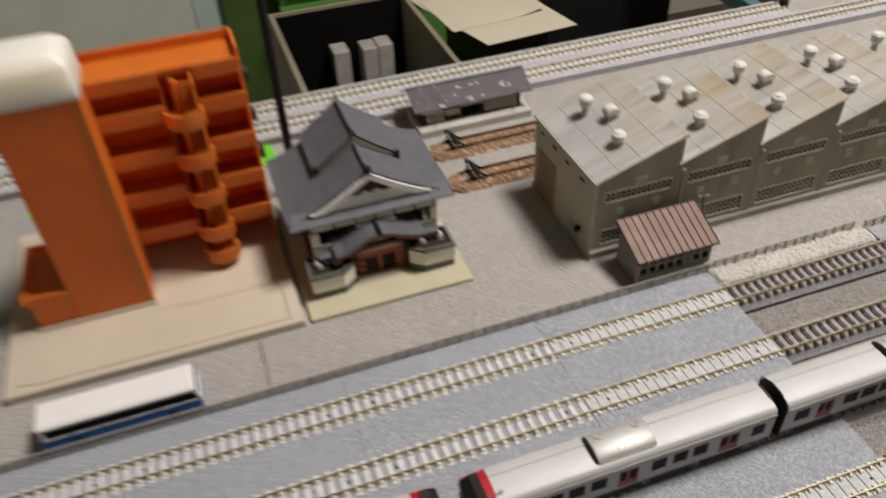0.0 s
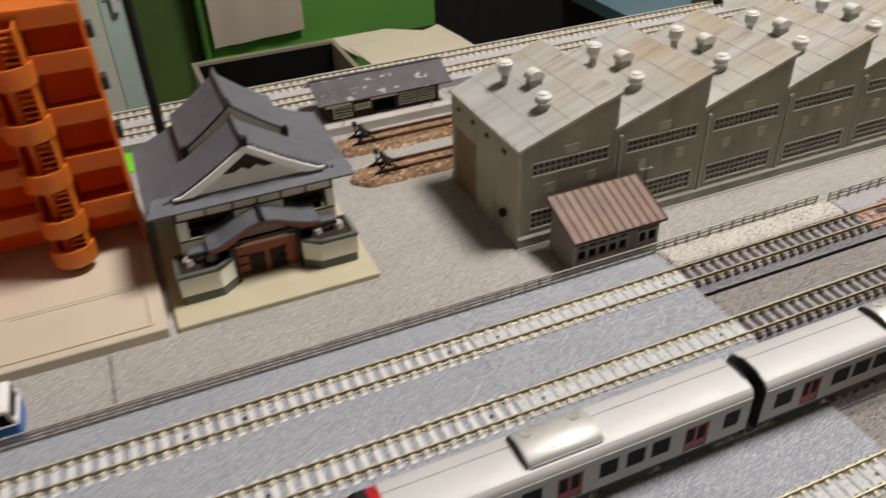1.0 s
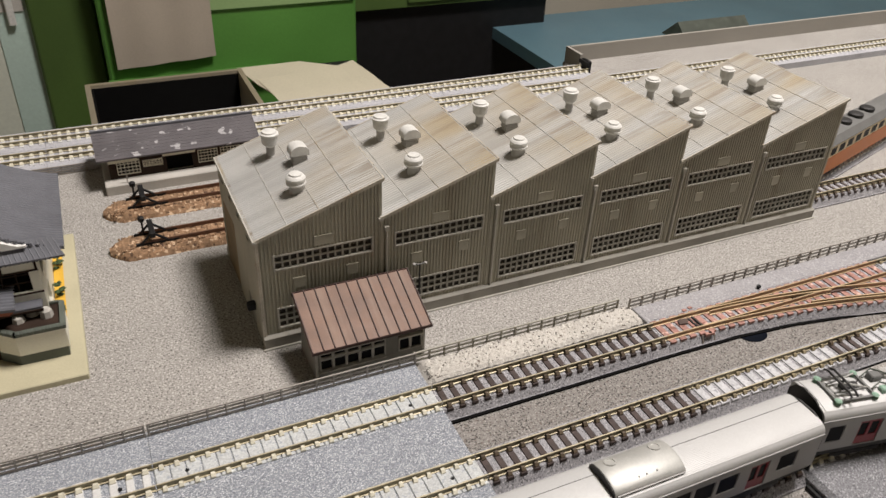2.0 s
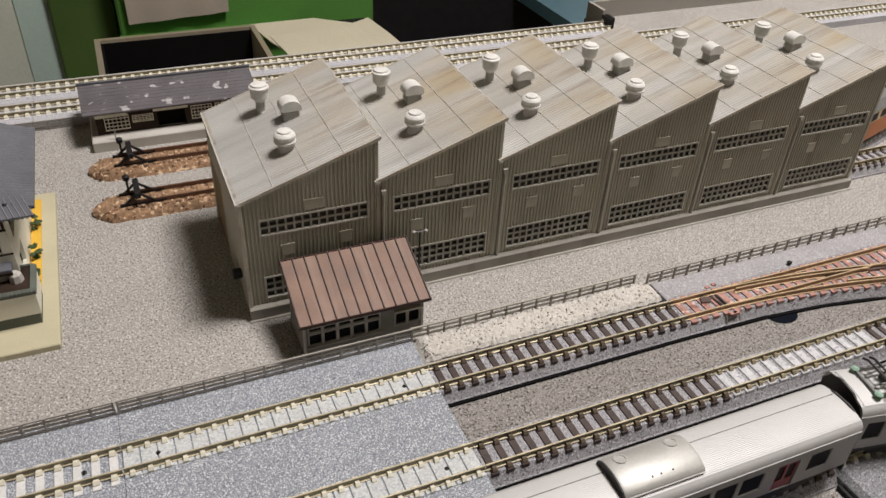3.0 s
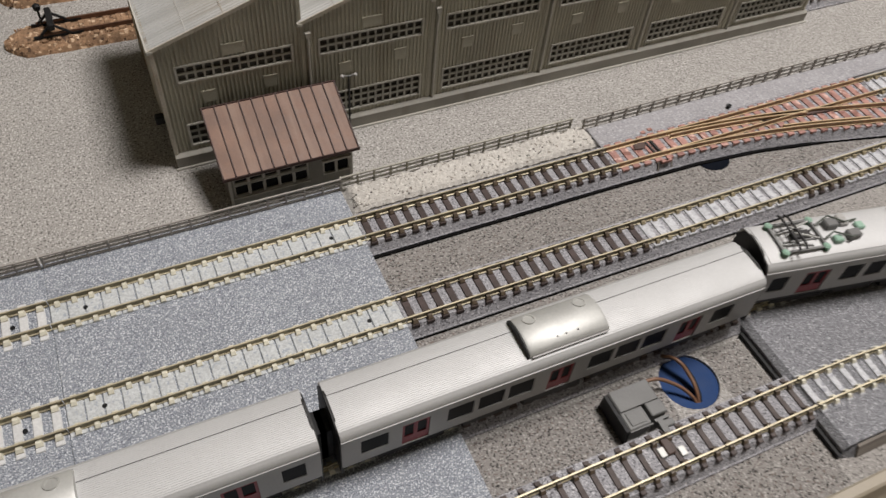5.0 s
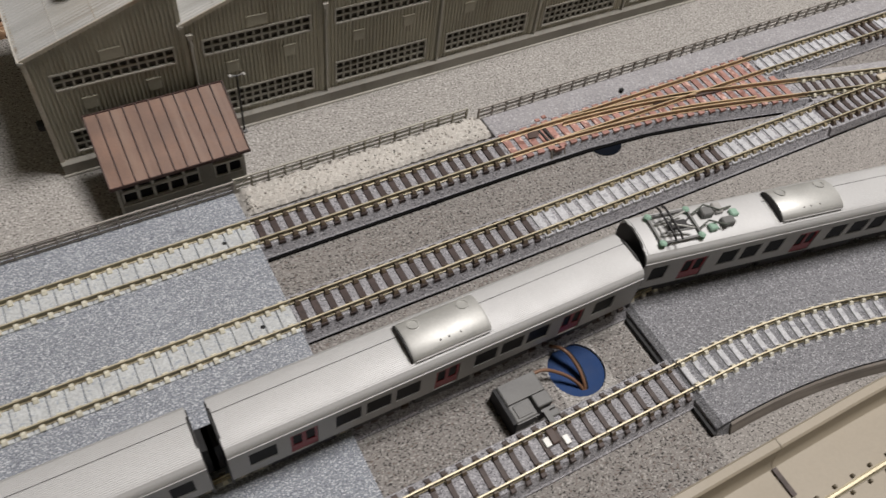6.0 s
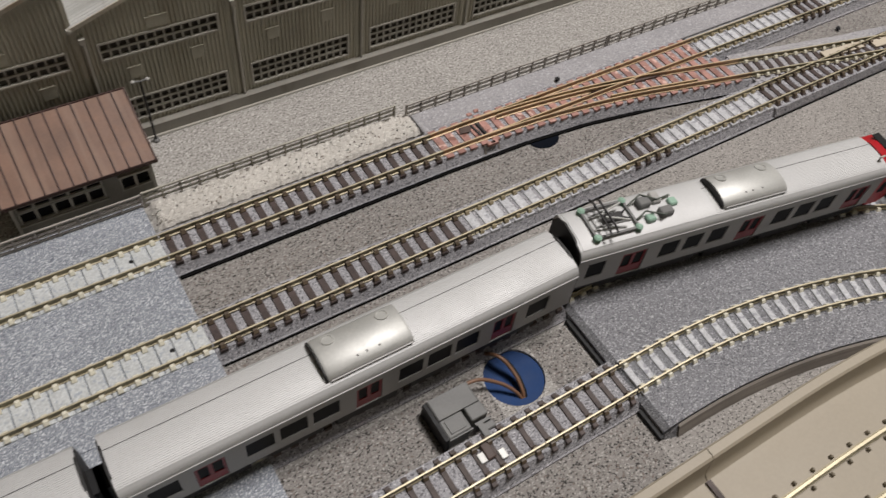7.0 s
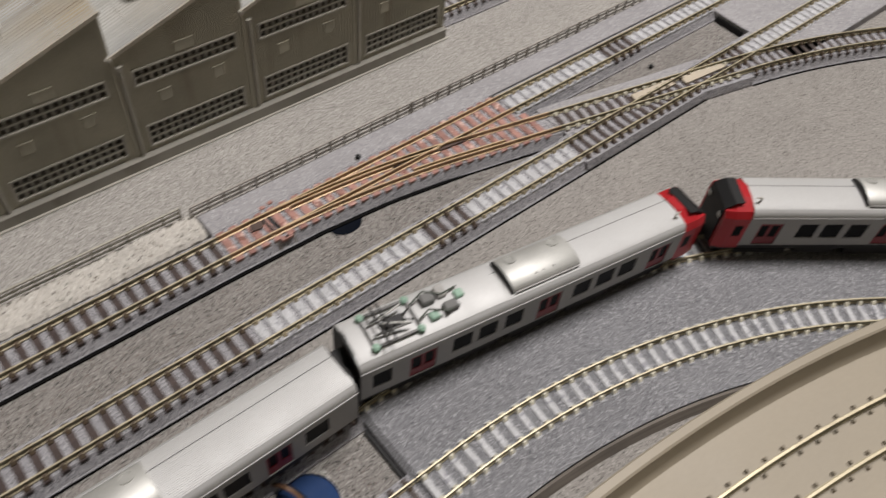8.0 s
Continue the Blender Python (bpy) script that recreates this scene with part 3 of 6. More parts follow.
# turnout with terracotta sleepers
BR = Line(124, 0).go(93, -420).go(152.4)      # branch that leaves the back track to the right
FROG = mat("sooty_brown_frog", (0.085, 0.055, 0.045), 0.6, var=0.3, scale=120)
turn = thing("turnout", 182, -6, 0, "turnout with terracotta sleepers, copper rails and frog", "railway turnout")
sh = Matrix.Translation((-182, 6, 0))
mb = MB(sh)
rings = []
for i in range(28):
    x = 115.2 + 144.5 * i / 27
    s = max(0.0, x - 124)
    yb = BR.side(min(s * 1.01, 140), 0)[1] - 8.8
    rings.append([(x, min(yb, -8.8) - 0.2, 0.02), (x, min(yb, -8.8) - 0.2, 0.9), (x, min(yb, -8.8) + 0.3, 1.15), (x, min(yb, -8.8) + 2.5, ZB), (x, 9 if x < 251 else -10.9, ZB), (x, 9.02 if x < 251 else -10.88, 0.02)])
mb.rings(rings)
part("roadbed", mb, BALLAST_DARK, turn, "dark grey ballast roadbed")
for i in range(27):
    x = 117.5 + i * 5.2
    yb = BR.at(max(0.0, x - 124))[1] - 7.0
    mb = MB(Matrix.Translation((-182 + x, 6, 0)))
    mb.box(-1.5, min(yb, -7.0), ZB - 0.5, 1.5, 8.0 if x < 250 else -8.2, ZT)
    part("tie", mb, TIE_PINK, turn)
for sgn in (-1, 1):
    rail_part("rail", sweep(MB(sh), A, 615, 751, rail_profile(sgn * GAUGE / 2)), RAIL_RED, turn)
    rail_part("rail", sweep(MB(sh), BR, 0, 138, rail_profile(sgn * GAUGE / 2, top=ZR - 0.05)), RAIL_RED, turn)
for off, s0, s1 in ((GAUGE / 2 - 1.7, 20, 85), (-GAUGE / 2 + 1.7, 70, 112)):
    rail_part("guard_rail", sweep(MB(sh), BR, s0, s1, rail_profile(off, 0.6, ZR - 0.1)), RAIL_RED, turn)
part("frog", MB(sh).prism([(188, -2.4), (199, -2.6), (226, -5.6), (227, -7.8), (208, -5.6)], "z", ZT, ZT + 0.9), FROG, turn, "dark frog plate")
part("blade_cover", MB(sh).prism([(126.6, 1.2), (130.6, 0.6), (132.4, 2.2), (131.6, 3.9), (127.8, 4.1)], "z", ZT, ZT + 0.7), FROG, turn, "sooty point blade cover")
for bx, ya, yb in ((133.2, -3.9, 3.9), (135.6, -3.4, 3.9)):
    part("tie_bar", MB(sh).prism([(bx, ya), (bx + 0.9, ya), (bx + 0.3, yb), (bx - 0.6, yb)], "z", ZT, ZT + 0.5), BOGIE, turn, "black point tie bar")
part("tie_bar_end", MB(sh).box(133.6, -8.4, ZB - 0.6, 138.2, -6.9, ZT + 0.05), TIE_PINK, turn, "terracotta tie bar end")
part("tie_bar_slot", MB(sh).box(135.4, -8.0, ZT - 0.1, 136.9, -7.0, ZT + 0.1), DARK, turn, "black tie bar slot")
for bx in (132.6, 138.9):
    part("bed_slot", MB(sh).prism([(-8.85, 1.3), (-7.9, 1.3), (-6.6, ZB - 0.3), (-7.3, ZB - 0.3)], "x", bx - 0.3, bx + 0.3), EDGE_BROWN, turn)
for px, py in ((136.2, 9.6), (139.8, 10.2)):
    part("lug", MB(sh).cbox(px - 1.1, py - 0.8, ZB, px + 1.1, py + 0.8, ZB + 0.5, 0.2), TIE_PINK, turn)
part("throw_hole", MB(sh).prism([(159.0 + 7.0 * math.cos(k * math.pi / 14), -10.4 - 5.6 * math.sin(k * math.pi / 14)) for k in range(15)], "z", 0.04, 0.3), NAVY, turn, "black half-round opening beside the roadbed")
solid("track_pin", MB().lathe(180.5, 10.5, [(0.6, ZB), (0.6, ZB + 0.8), (1.1, ZB + 0.9), (1.1, ZB + 1.5)], 8), BLACK, "small black track pin", "track pin", "track pins")
solid("track_pin", MB().lathe(332, -15.5, [(0.6, 0), (0.6, 0.9), (1.1, 1.0), (1.1, 1.6)], 8), BLACK, "small black track pin", "track pin", "track pins")

# crossing where the branch meets the front track and goes on into a curve
cross = thing("diamond_crossing", 322, -36, 0, "flat crossing with taupe sleepers and beige plates", "railway turnout")
sh = Matrix.Translation((-322, 36, 0))
lay(cross, B, 755, 875, "brown", (322, -36))
lay(cross, B, 875, 891, "pale", (322, -36))
for sgn in (-1, 1):
    rail_part("rail", sweep(MB(sh), BR, 138.2, BR.length, rail_profile(sgn * GAUGE / 2, top=ZR - 0.05)), RAIL, cross)
mb = MB(sh)
mb.prism([(260.2, -30), (352, -30), (350, -27.0), (319, -21.5), (276, -12.2), (260.2, -9.4)], "z", 0.03, ZB - 0.03)
part("roadbed", mb, BALLAST_PALE, cross, "pale lilac grey ballast roadbed")
mb = MB(sh)
sweep(mb, B, 755, 891, [(-9.0, 0.02), (-9.0, 1.2), (-8.0, ZB + 0.02), (8.6, ZB + 0.02), (9.0, 0.02)])
sweep(mb, BR, BR.length - 70, BR.length - 0.2, [(-9.0, 0.02), (-9.0, 1.2), (-8.0, ZB - 0.06), (8.6, ZB - 0.06), (9.0, 0.02)])
part("roadbed", mb, BALLAST_DARK, cross, "grey ballast roadbed")
for i in range(19):
    x = 263 + i * 5.2
    s = (x - 124) * 1.018
    bx, by, bh = BR.at(min(s, BR.length))
    part("tie", TIES["short"], None, cross, at=(bx - 322, by + 36, -0.1, bh))
for px, py, w, d in ((313, -31.0, 24, 5.0), (343, -36.2, 26, 5.4)):
    part("plate", MB(Matrix.Translation((px - 322, py + 36, 0)) @ Matrix.Rotation(-0.16, 4, "Z")).prism([(-w / 2, -d / 2), (w / 2, -d / 4), (w / 2, d / 2), (-w / 2, d / 3)], "z", ZT, ZT + 0.9), BEIGE, cross, "beige frog plate")
EX = Line(BR.x, BR.y, BR.h).go(460, -420)
single(EX, 0, 380, "grey", "curved single track with taupe sleepers", bed=8.6)

# black strips painting the gap shadow along the foot of the front track's roadbed and of the curve
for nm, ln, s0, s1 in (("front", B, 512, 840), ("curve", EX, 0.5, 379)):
    solid("edge_strip", sweep(MB(), ln, s0, s1, [(-9.5, 0.04), (-9.5, 0.5), (-9.04, 0.7), (-9.04, 0.04)]), DARK, "black strip painting the gap shadow along the roadbed's foot", "edge strip", kind="structure")

# cream stone strip beside the brown-sleepered track
rnd = random.Random(11)


def stone_strip():
    """A crumbly bank of pale stones with ragged edges."""
    rings = []
    for i in range(86):
        x = 11.4 + 102.9 * i / 85
        end = min(1.0, (i + 1.5) / 4)
        a, b = 9.3 + rnd.uniform(0, 0.8), 22.6 + rnd.uniform(-1.0, 0.9)
        row = [(x, a, 0.02)]
        for k in range(11):
            y = a + (b - a) * k / 10
            h = 5.0 if 0 < k < 10 else 3.9
            row.append((x + rnd.uniform(-0.3, 0.3), y, h * end + rnd.uniform(-0.26, 0.26)))
        rings.append(row + [(x, b, 0.02)])
    return MB().rings(rings)


strip_ob = solid("stone_strip", stone_strip(), CREAM_STONE, "cream stone strip with dark pebbles beside the fence", "stone strip", kind="structure")
for tone, count in ((GREYGREEN, 26), (TIE_GREY, 60), (CREAM_STONE, 200)):
    heap = MB()
    for _ in range(count):
        px, py, r = rnd.uniform(12.5, 113), rnd.uniform(10.6, 21.6), rnd.uniform(0.25, 0.6) if tone is CREAM_STONE else rnd.uniform(0.2, 0.42)
        heap.lathe(px, py, [(r * 0.7, 4.5), (r, 5.0 + r * 0.2), (r * 0.45, 5.0 + r * 0.75)], 5)
    part("pebble", heap, tone, strip_ob)["kind"] = "stuff"


# ---- fences ----
def fence(x0, x1, y, material, label, pitch, height, z0=0.0):
    t = thing("fence", (x0 + x1) / 2, y, z0, label, "fence", "low line-side fences")
    half = (x1 - x0) / 2
    n = max(2, round((x1 - x0) / pitch))
    post = MB().box(-0.3, -0.42, 0, 0.3, 0.42, height).mesh("post", material)
    for i in range(n + 1):
        part("post", post, None, t, at=(-half + 0.4 + (2 * half - 0.8) * i / n, 0, 0))
    for zz in (0.12, 0.40, 0.68, 0.94):
        part("fence_rail", MB().box(-half, -0.32, height * zz - 0.28, half, 0.28, height * zz + 0.28), material, t)


for x0, x1 in zip(JOINTS[:-1], JOINTS[1:]):
    fence(x0 + 0.3, x1 - 0.3 + (0.6 if x1 > 0 else 0), 21.0, FENCE, "grey plastic low fence along the slab", 6.8, 5.8, ZB)
fence(12.0, 111.5, 25.0, FENCE_PALE, "pale olive plastic low fence behind the stone strip", 6.8, 7.4, 0.0)
for k in range(6):
    fence(113.2 + k * 102, 114.8 + k * 102 + 100, 20.2, FENCE, "grey plastic low fence along the ballast strip", 6.8, 7.6, 3.0)

# back tracks along the far edge of the board
for yy, nm in ((261.5, "near"), (288, "far")):
    reach = 1280 if nm == "near" else 766
    ln = Line(-500, yy).go(reach)
    for s0 in range(0, reach, 128):
        x, y, h = ln.at(s0 + 64)
        t = thing("track_section", x, y, 0, "straight back track with white sleepers and pale brass rails", "railway track", "back track sections")
        sh = Matrix.Translation((-x, -y, 0))
        part("roadbed", MB(sh).box(s0 - 500 + 0.1, yy - 13.1, 0.02, min(s0 - 372, reach - 500) - 0.1, yy + 13.1, ZB), BACK_BED, t)
        lay(t, ln, s0, min(s0 + 128, reach), "white", (x, y))
fence(-500, -96, 247.2, FENCE, "grey low fence beside the back track", 6.5, 5.5)
for yy in (291,):
    t = thing("buffer_stop", 269, yy, 0, "small dark buffer stop at the track's end", "buffer stop")
    part("post", MB().cbox(-1.6, -5, 0, 1.6, 5, 12, 0.5), BLACK, t)
    part("beam", MB().cbox(-3.2, -6, 8.5, -1.6, 6, 11.5, 0.4), BLACK, t)
solid("backboard", MB().box(272, 319, 0.02, 890, 321.5, 13), GREYWALL, "low grey wall along the board's edge", "wall", kind="structure")
solid("end_board", MB().box(269, 300, 0.02, 271.5, 321.5, 13), GREYWALL, "low grey wall end beside the board's edge", "wall", kind="structure")

# ---- the sawtooth factory: six bays under one long plinth ----
FX, FY, BAY, DEPTH, ZL, ZH = -39.6, 59.2, 50.7, 73.5, 52.3, 69.6
RIB = 1.5


def corrugated(mb, u0, u1, base, top, holes, put, out):
    """A ribbed sheet between u0 and u1; top(u) gives its upper edge; out: the side to which ribs stand proud."""
    n = round((u1 - u0) / RIB)
    w = (u1 - u0) / n
    for i in range(n):
        a, b = u0 + i * w, u0 + (i + 1) * w
        spans, z = [], base
        for h in sorted((h for h in holes if h[0] < (a + b) / 2 < h[1]), key=lambda h: h[2]):
            spans.append((z, h[2]))
            z = h[3]
        spans.append((z, None))
        xs = ((a, 0.0), (a + w * 0.42, 0.0), (a + w * 0.52, 0.5), (a + w * 0.88, 0.5), (b, 0.0))
        for za, zb in spans:
            rows = [put(x, za, out * d) for x, d in xs] + [put(x, top(x) if zb is None else zb, out * d) for x, d in xs]
            mb.add(rows, [(j, j + 1, j + 6, j + 5) for j in range(4)])


def lattice_window(parent, x0, x1, z0, z1, cols, rows, put, out, name="window"):
    """A pale frame with thin bars and a dark pane behind."""
    t = part(name, MB().panel(x0 - 0.7, x1 + 0.7, z0 - 0.7, z1 + 0.7, [(x0, x1, z0, z1)], put, -out * 0.6, out * 0.7), TRIM, parent)
    bars = MB()
    for i in range(1, cols):
        x = x0 + (x1 - x0) * i / cols
        c = [put(u, v, w) for w in (-0.35 * out, 0.3 * out) for u, v in ((x - 0.36, z0), (x + 0.36, z0), (x + 0.36, z1), (x - 0.36, z1))]
        bars.add(c, [(3, 2, 1, 0), (4, 5, 6, 7), (0, 1, 5, 4), (1, 2, 6, 5), (2, 3, 7, 6), (3, 0, 4, 7)])
    for j in range(1, rows):
        z = z0 + (z1 - z0) * j / rows
        c = [put(u, v, w) for w in (-0.3 * out, 0.25 * out) for u, v in ((x0, z - 0.42), (x1, z - 0.42), (x1, z + 0.42), (x0, z + 0.42))]
        bars.add(c, [(3, 2, 1, 0), (4, 5, 6, 7), (0, 1, 5, 4), (1, 2, 6, 5), (2, 3, 7, 6), (3, 0, 4, 7)])
    part("mullion", bars, FRAME, t)
    c = [put(u, v, w) for w in (-1.0 * out, -0.8 * out) for u, v in ((x0 - 0.5, z0 - 0.5), (x1 + 0.5, z0 - 0.5), (x1 + 0.5, z1 + 0.5), (x0 - 0.5, z1 + 0.5))]
    part("pane", MB().add(c, [(3, 2, 1, 0), (4, 5, 6, 7), (0, 1, 5, 4), (1, 2, 6, 5), (2, 3, 7, 6), (3, 0, 4, 7)]), PANE, t)


fac = thing("factory", FX, FY, 0, "grey weathered corrugated sawtooth-roof factory beside the tracks", "factory building")
FRONT_PUT = lambda u, v, w: (u, -w, v)
BACK_PUT = lambda u, v, w: (u, DEPTH + w, v)
random.seed(5)
for i in range(6):
    x0 = i * BAY
    top = lambda u, x0=x0: ZL - 0.4 + (ZH - ZL) * (u - x0) / BAY
    up, lo = (x0 + 6.4, x0 + 46.4, 37.0, 42.9), (x0 + 6.4, x0 + 46.6, 8.6, 17.6)
    for put, nm in ((FRONT_PUT, "front_wall"), (BACK_PUT, "back_wall")):
        mb = MB()
        corrugated(mb, x0 + 0.6, x0 + BAY - 0.6, 5.0, top, [up, lo], put, 1)
        part(nm, mb, WALL, fac, "grey corrugated wall with rust streaks")
        lattice_window(fac, *up, 13, 2, put, 1)
        lattice_window(fac, *lo, 13, 3, put, 1)
    for hx, hz, w, h in ((x0 + 26.3, 46.8, 7.4, 4.2), (x0 + 15.6, 29.0, 4.8, 4.8), (x0 + 37.8, 30.0, 4.8, 5.0)):
        part("hatch", MB().cbox(hx - w / 2, -0.62, hz - h / 2, hx + w / 2, 0, hz + h / 2, 0.2).box(hx - w / 2 - 0.2, -0.75, hz + h / 2 - 0.4, hx + w / 2 + 0.2, 0, hz + h / 2 + 0.1), WALL, fac)
    # roof sheet with raised seams
    dz = (ZH - ZL) / BAY
    rz = lambda u: ZL + dz * u
    xa, xb = x0 - 1.0, x0 + BAY + 0.7
    ya, yb = -1.2, DEPTH + 1.2
    roof = MB().prism([(xa, rz(xa - x0) - 1.1), (xb, rz(xb - x0) - 1.1), (xb, rz(xb - x0)), (xa, rz(xa - x0))], "y", ya, yb)
    rf = part("roof", roof, ROOF, fac, "pale grey weathered roof with brown stains")
    for f in (0.24, 0.49, 0.75):
        u = BAY * f + random.uniform(-0.4, 0.4)
        part("seam", MB().prism([(x0 + u - 0.22, rz(u) - 0.2), (x0 + u + 0.22, rz(u) - 0.2), (x0 + u + 0.18, rz(u) + 0.2), (x0 + u - 0.18, rz(u) + 0.16)], "y", ya + 0.3, yb - 0.3), ROOF, rf)
    ribs = MB()
    for k in range(49):
        v = ya + 1.2 + k * 1.54
        ribs.add([(x0 + u, v + d, rz(u) + h) for u in (-0.6, BAY + 0.3) for d, h in ((-0.3, -0.1), (0.3, -0.1), (0.0, 0.15))], [(0, 1, 4, 3), (1, 2, 5, 4), (2, 0, 3, 5), (0, 2, 1), (3, 4, 5)])
    part("roof_rib", ribs, ROOF, rf)["kind"] = "stuff"
    for v in (ya - 0.12, yb - 0.3):
        part("verge_trim", MB().add([(x0 + u, v + d, rz(u) + h) for u in (-1.0, BAY + 0.8) for d, h in ((0, -1.25), (0.42, -1.25), (0.42, 0.18), (0, 0.12))],
                                    [(0, 1, 5, 4), (1, 2, 6, 5), (2, 3, 7, 6), (3, 0, 4, 7), (0, 3, 2, 1), (4, 5, 6, 7)]), WORN_EDGE, rf)
    # ragged ends of the roof's ribs along the ridge
    ends = MB()
    for k in range(49):
        v = ya + 1.2 + k * 1.54
        d = random.uniform(0.1, 0.6)
        ends.box(x0 + BAY + 0.3, v - 0.8, ZH - 0.9, x0 + BAY + 0.6 + d, v + 0.8, ZH + random.uniform(0.12, 0.34))
    part("ridge_trim", ends, WORN_EDGE, rf)["kind"] = "stuff"
    # upright face of the tooth
    part("clerestory", MB().box(x0 + BAY - 0.5, 0, ZL - 1, x0 + BAY + 0.3, DEPTH, ZH - 1.0), WALL, fac)
    part("valley_gutter", MB().prism([(x0 - 1.6, ZL - 1.6), (x0 + 0.2, ZL - 1.6), (x0 + 0.2, ZL - 0.9), (x0 - 1.6, ZL - 0.2)], "y", -1.6, DEPTH + 1.6), TRIM, fac)
    # ventilators: a tall capped pipe, an arched cowl and a mushroom
    for name, vx, vy in (("tall", 20.0, 54.0), ("cowl", 28.6, 40.0), ("round", 21.5, 18.5)):
        zb, cx = rz(vx) - 0.4, x0 + vx
        if name == "tall":
            v = part("ventilator", MB().lathe(cx, vy, [(2.5, zb - 1), (2.4, zb + 0.6), (1.9, zb + 1.0), (1.9, zb + 6.0)], 18), VENT_BASE, fac, "grey pipe with white cap", True)
            part("cap", MB().lathe(cx, vy, [(2.0, zb + 4.9), (2.9, zb + 6.0), (3.5, zb + 6.6), (3.6, zb + 10.2), (4.0, zb + 10.3), (4.0, zb + 11.0), (3.3, zb + 11.4), (3.1, zb + 12.0), (0.2, zb + 12.3)], 22), VENT, v, smooth=True)
        elif name == "round":
            v = part("ventilator", MB().lathe(cx, vy, [(2.9, zb - 1), (2.7, zb + 2.6), (2.7, zb + 3.8)], 18), VENT_BASE, fac, "grey pipe with white mushroom cap", True)
            part("cap", MB().lathe(cx, vy, [(2.7, zb + 3.0), (3.9, zb + 3.6), (4.1, zb + 4.4), (3.6, zb + 5.0), (3.6, zb + 5.4), (4.0, zb + 5.7), (4.0, zb + 6.6), (3.3, zb + 7.5), (2.7, zb + 7.7), (2.5, zb + 8.3), (0.2, zb + 8.5)], 22), VENT, v, smooth=True)
        else:
            v = part("ventilator", MB().cbox(cx - 2.9, vy - 2.6, zb - 1.4, cx + 2.9, vy + 2.6, zb + 3.8, 0.3), VENT_BASE, fac, "grey louvred box with an arched white cowl")
            for k in range(3):
                part("louvre", MB().box(cx - 3.15, vy - 2.85, zb + 0.9 + k * 0.95, cx + 3.15, vy + 2.85, zb + 1.3 + k * 0.95), VENT_BASE, v)
            arch = [(cx - 4.0, zb + 3.8), (cx + 4.0, zb + 3.8)] + [(cx + 4.0 * math.cos(math.pi * q / 10), zb + 5.0 + 3.0 * math.sin(math.pi * q / 10)) for q in range(11)]
            part("cap", MB().prism(arch, "y", vy - 3.3, vy + 3.3), VENT, v, smooth=True)
    # drain pipe with hopper at the bay's right edge
    if i < 5:
        px = x0 + BAY + 1.9
        dp = part("drain_pipe", MB().tube([(px, -1.0, 46), (px + 0.2, -1.1, 43), (px, -1.0, 40), (px, -1.0, 1.0)], 0.5, 8), TRIM, fac, smooth=True)
        part("hopper", MB().rings([[(px - 0.7, -1.7, 45.5), (px + 0.7, -1.7, 45.5), (px + 0.7, -0.1, 45.5), (px - 0.7, -0.1, 45.5)], [(px - 1.0, -1.8, 47.6), (px + 1.0, -1.8, 47.6), (px + 1.0, 0, 47.6), (px - 1.0, 0, 47.6)]]), TRIM, dp)
    part("bay_post", MB().box(x0 - 0.65, -0.7, 0, x0 + 0.65, 0.3, ZL - 1.2), WALL, fac)
part("bay_post", MB().box(6 * BAY - 1.2, -0.7, 0, 6 * BAY, 0.3, ZH - 2), WALL, fac)
W = 6 * BAY
for y0, y1 in ((-2.4, 0.2), (DEPTH - 0.2, DEPTH + 1.0)):
    part("plinth", MB().box(-0.8, y0, 0, W + 0.8, y1, 5.0), PLINTH, fac, "grey concrete plinth")
part("plinth_foot", MB().cbox(-1.8, -3.4, 0, W + 1.8, -2.4, 0.7, 0.2), TRIM, fac)
part("plinth_ledge", MB().prism([(-2.5, 4.98), (0.1, 4.98), (0.1, 5.9), (-2.3, 5.2)], "x", -0.9, W + 0.9), PLINTH, fac)
# end walls
dr = (13.0, 24.0, 0, 13.0)
gate = (44.0, 70.0, 0, 34.0)
slots = [(12, 17, 43.6, 46.0), (30, 35, 43.6, 46.0), (46, 51, 43.6, 46.0), (62, 67, 43.6, 46.0)]
part("end_wall", MB().panel(0, DEPTH, 0, ZL - 1.0, [dr, gate] + slots, lambda u, v, w: (w, u, v), -0.6, 0.4), WALL, fac, "grey end wall with doors and vents")
part("end_wall", MB().panel(0, DEPTH, 0, ZL - 1.0, [], lambda u, v, w: (w, u, v), W - 0.4, W + 0.6), WALL, fac)
part("door", MB().box(-0.3, dr[0] + 0.1, 0.1, 0.2, dr[1] - 0.1, 12.9), PLINTH, fac, "small grey steel door")
part("gate", MB().box(-0.35, gate[0] + 0.1, 0.1, 0.2, gate[1] - 0.1, 33.9), RUST, fac, "large rusty brown gate")
for s in slots:
    part("vent_slot", MB().box(0.0, s[0] + 0.05, s[2] + 0.05, 0.25, s[1] - 0.05, s[3] - 0.05), DARK, fac)
part("wall_lamp", MB().cbox(-4.0, 10.2, 12.0, -0.6, 13.4, 15.2, 0.5), BLACK, fac, "small dark wall box")
part("corner_trim", MB().cbox(-1.0, -1.0, 0, 0.5, 0.4, ZL - 1.0, 0.25), WORN_EDGE, fac)
part("floor_slab", MB().box(0.5, 0.3, 0.02, W - 0.5, DEPTH - 0.3, 0.6), DARK, fac)
for i in range(1, 6):
    part("inner_frame", MB().box(i * BAY - 0.6, 30, 0.6, i * BAY + 0.6, 44, ZL - 2), DARK, fac)

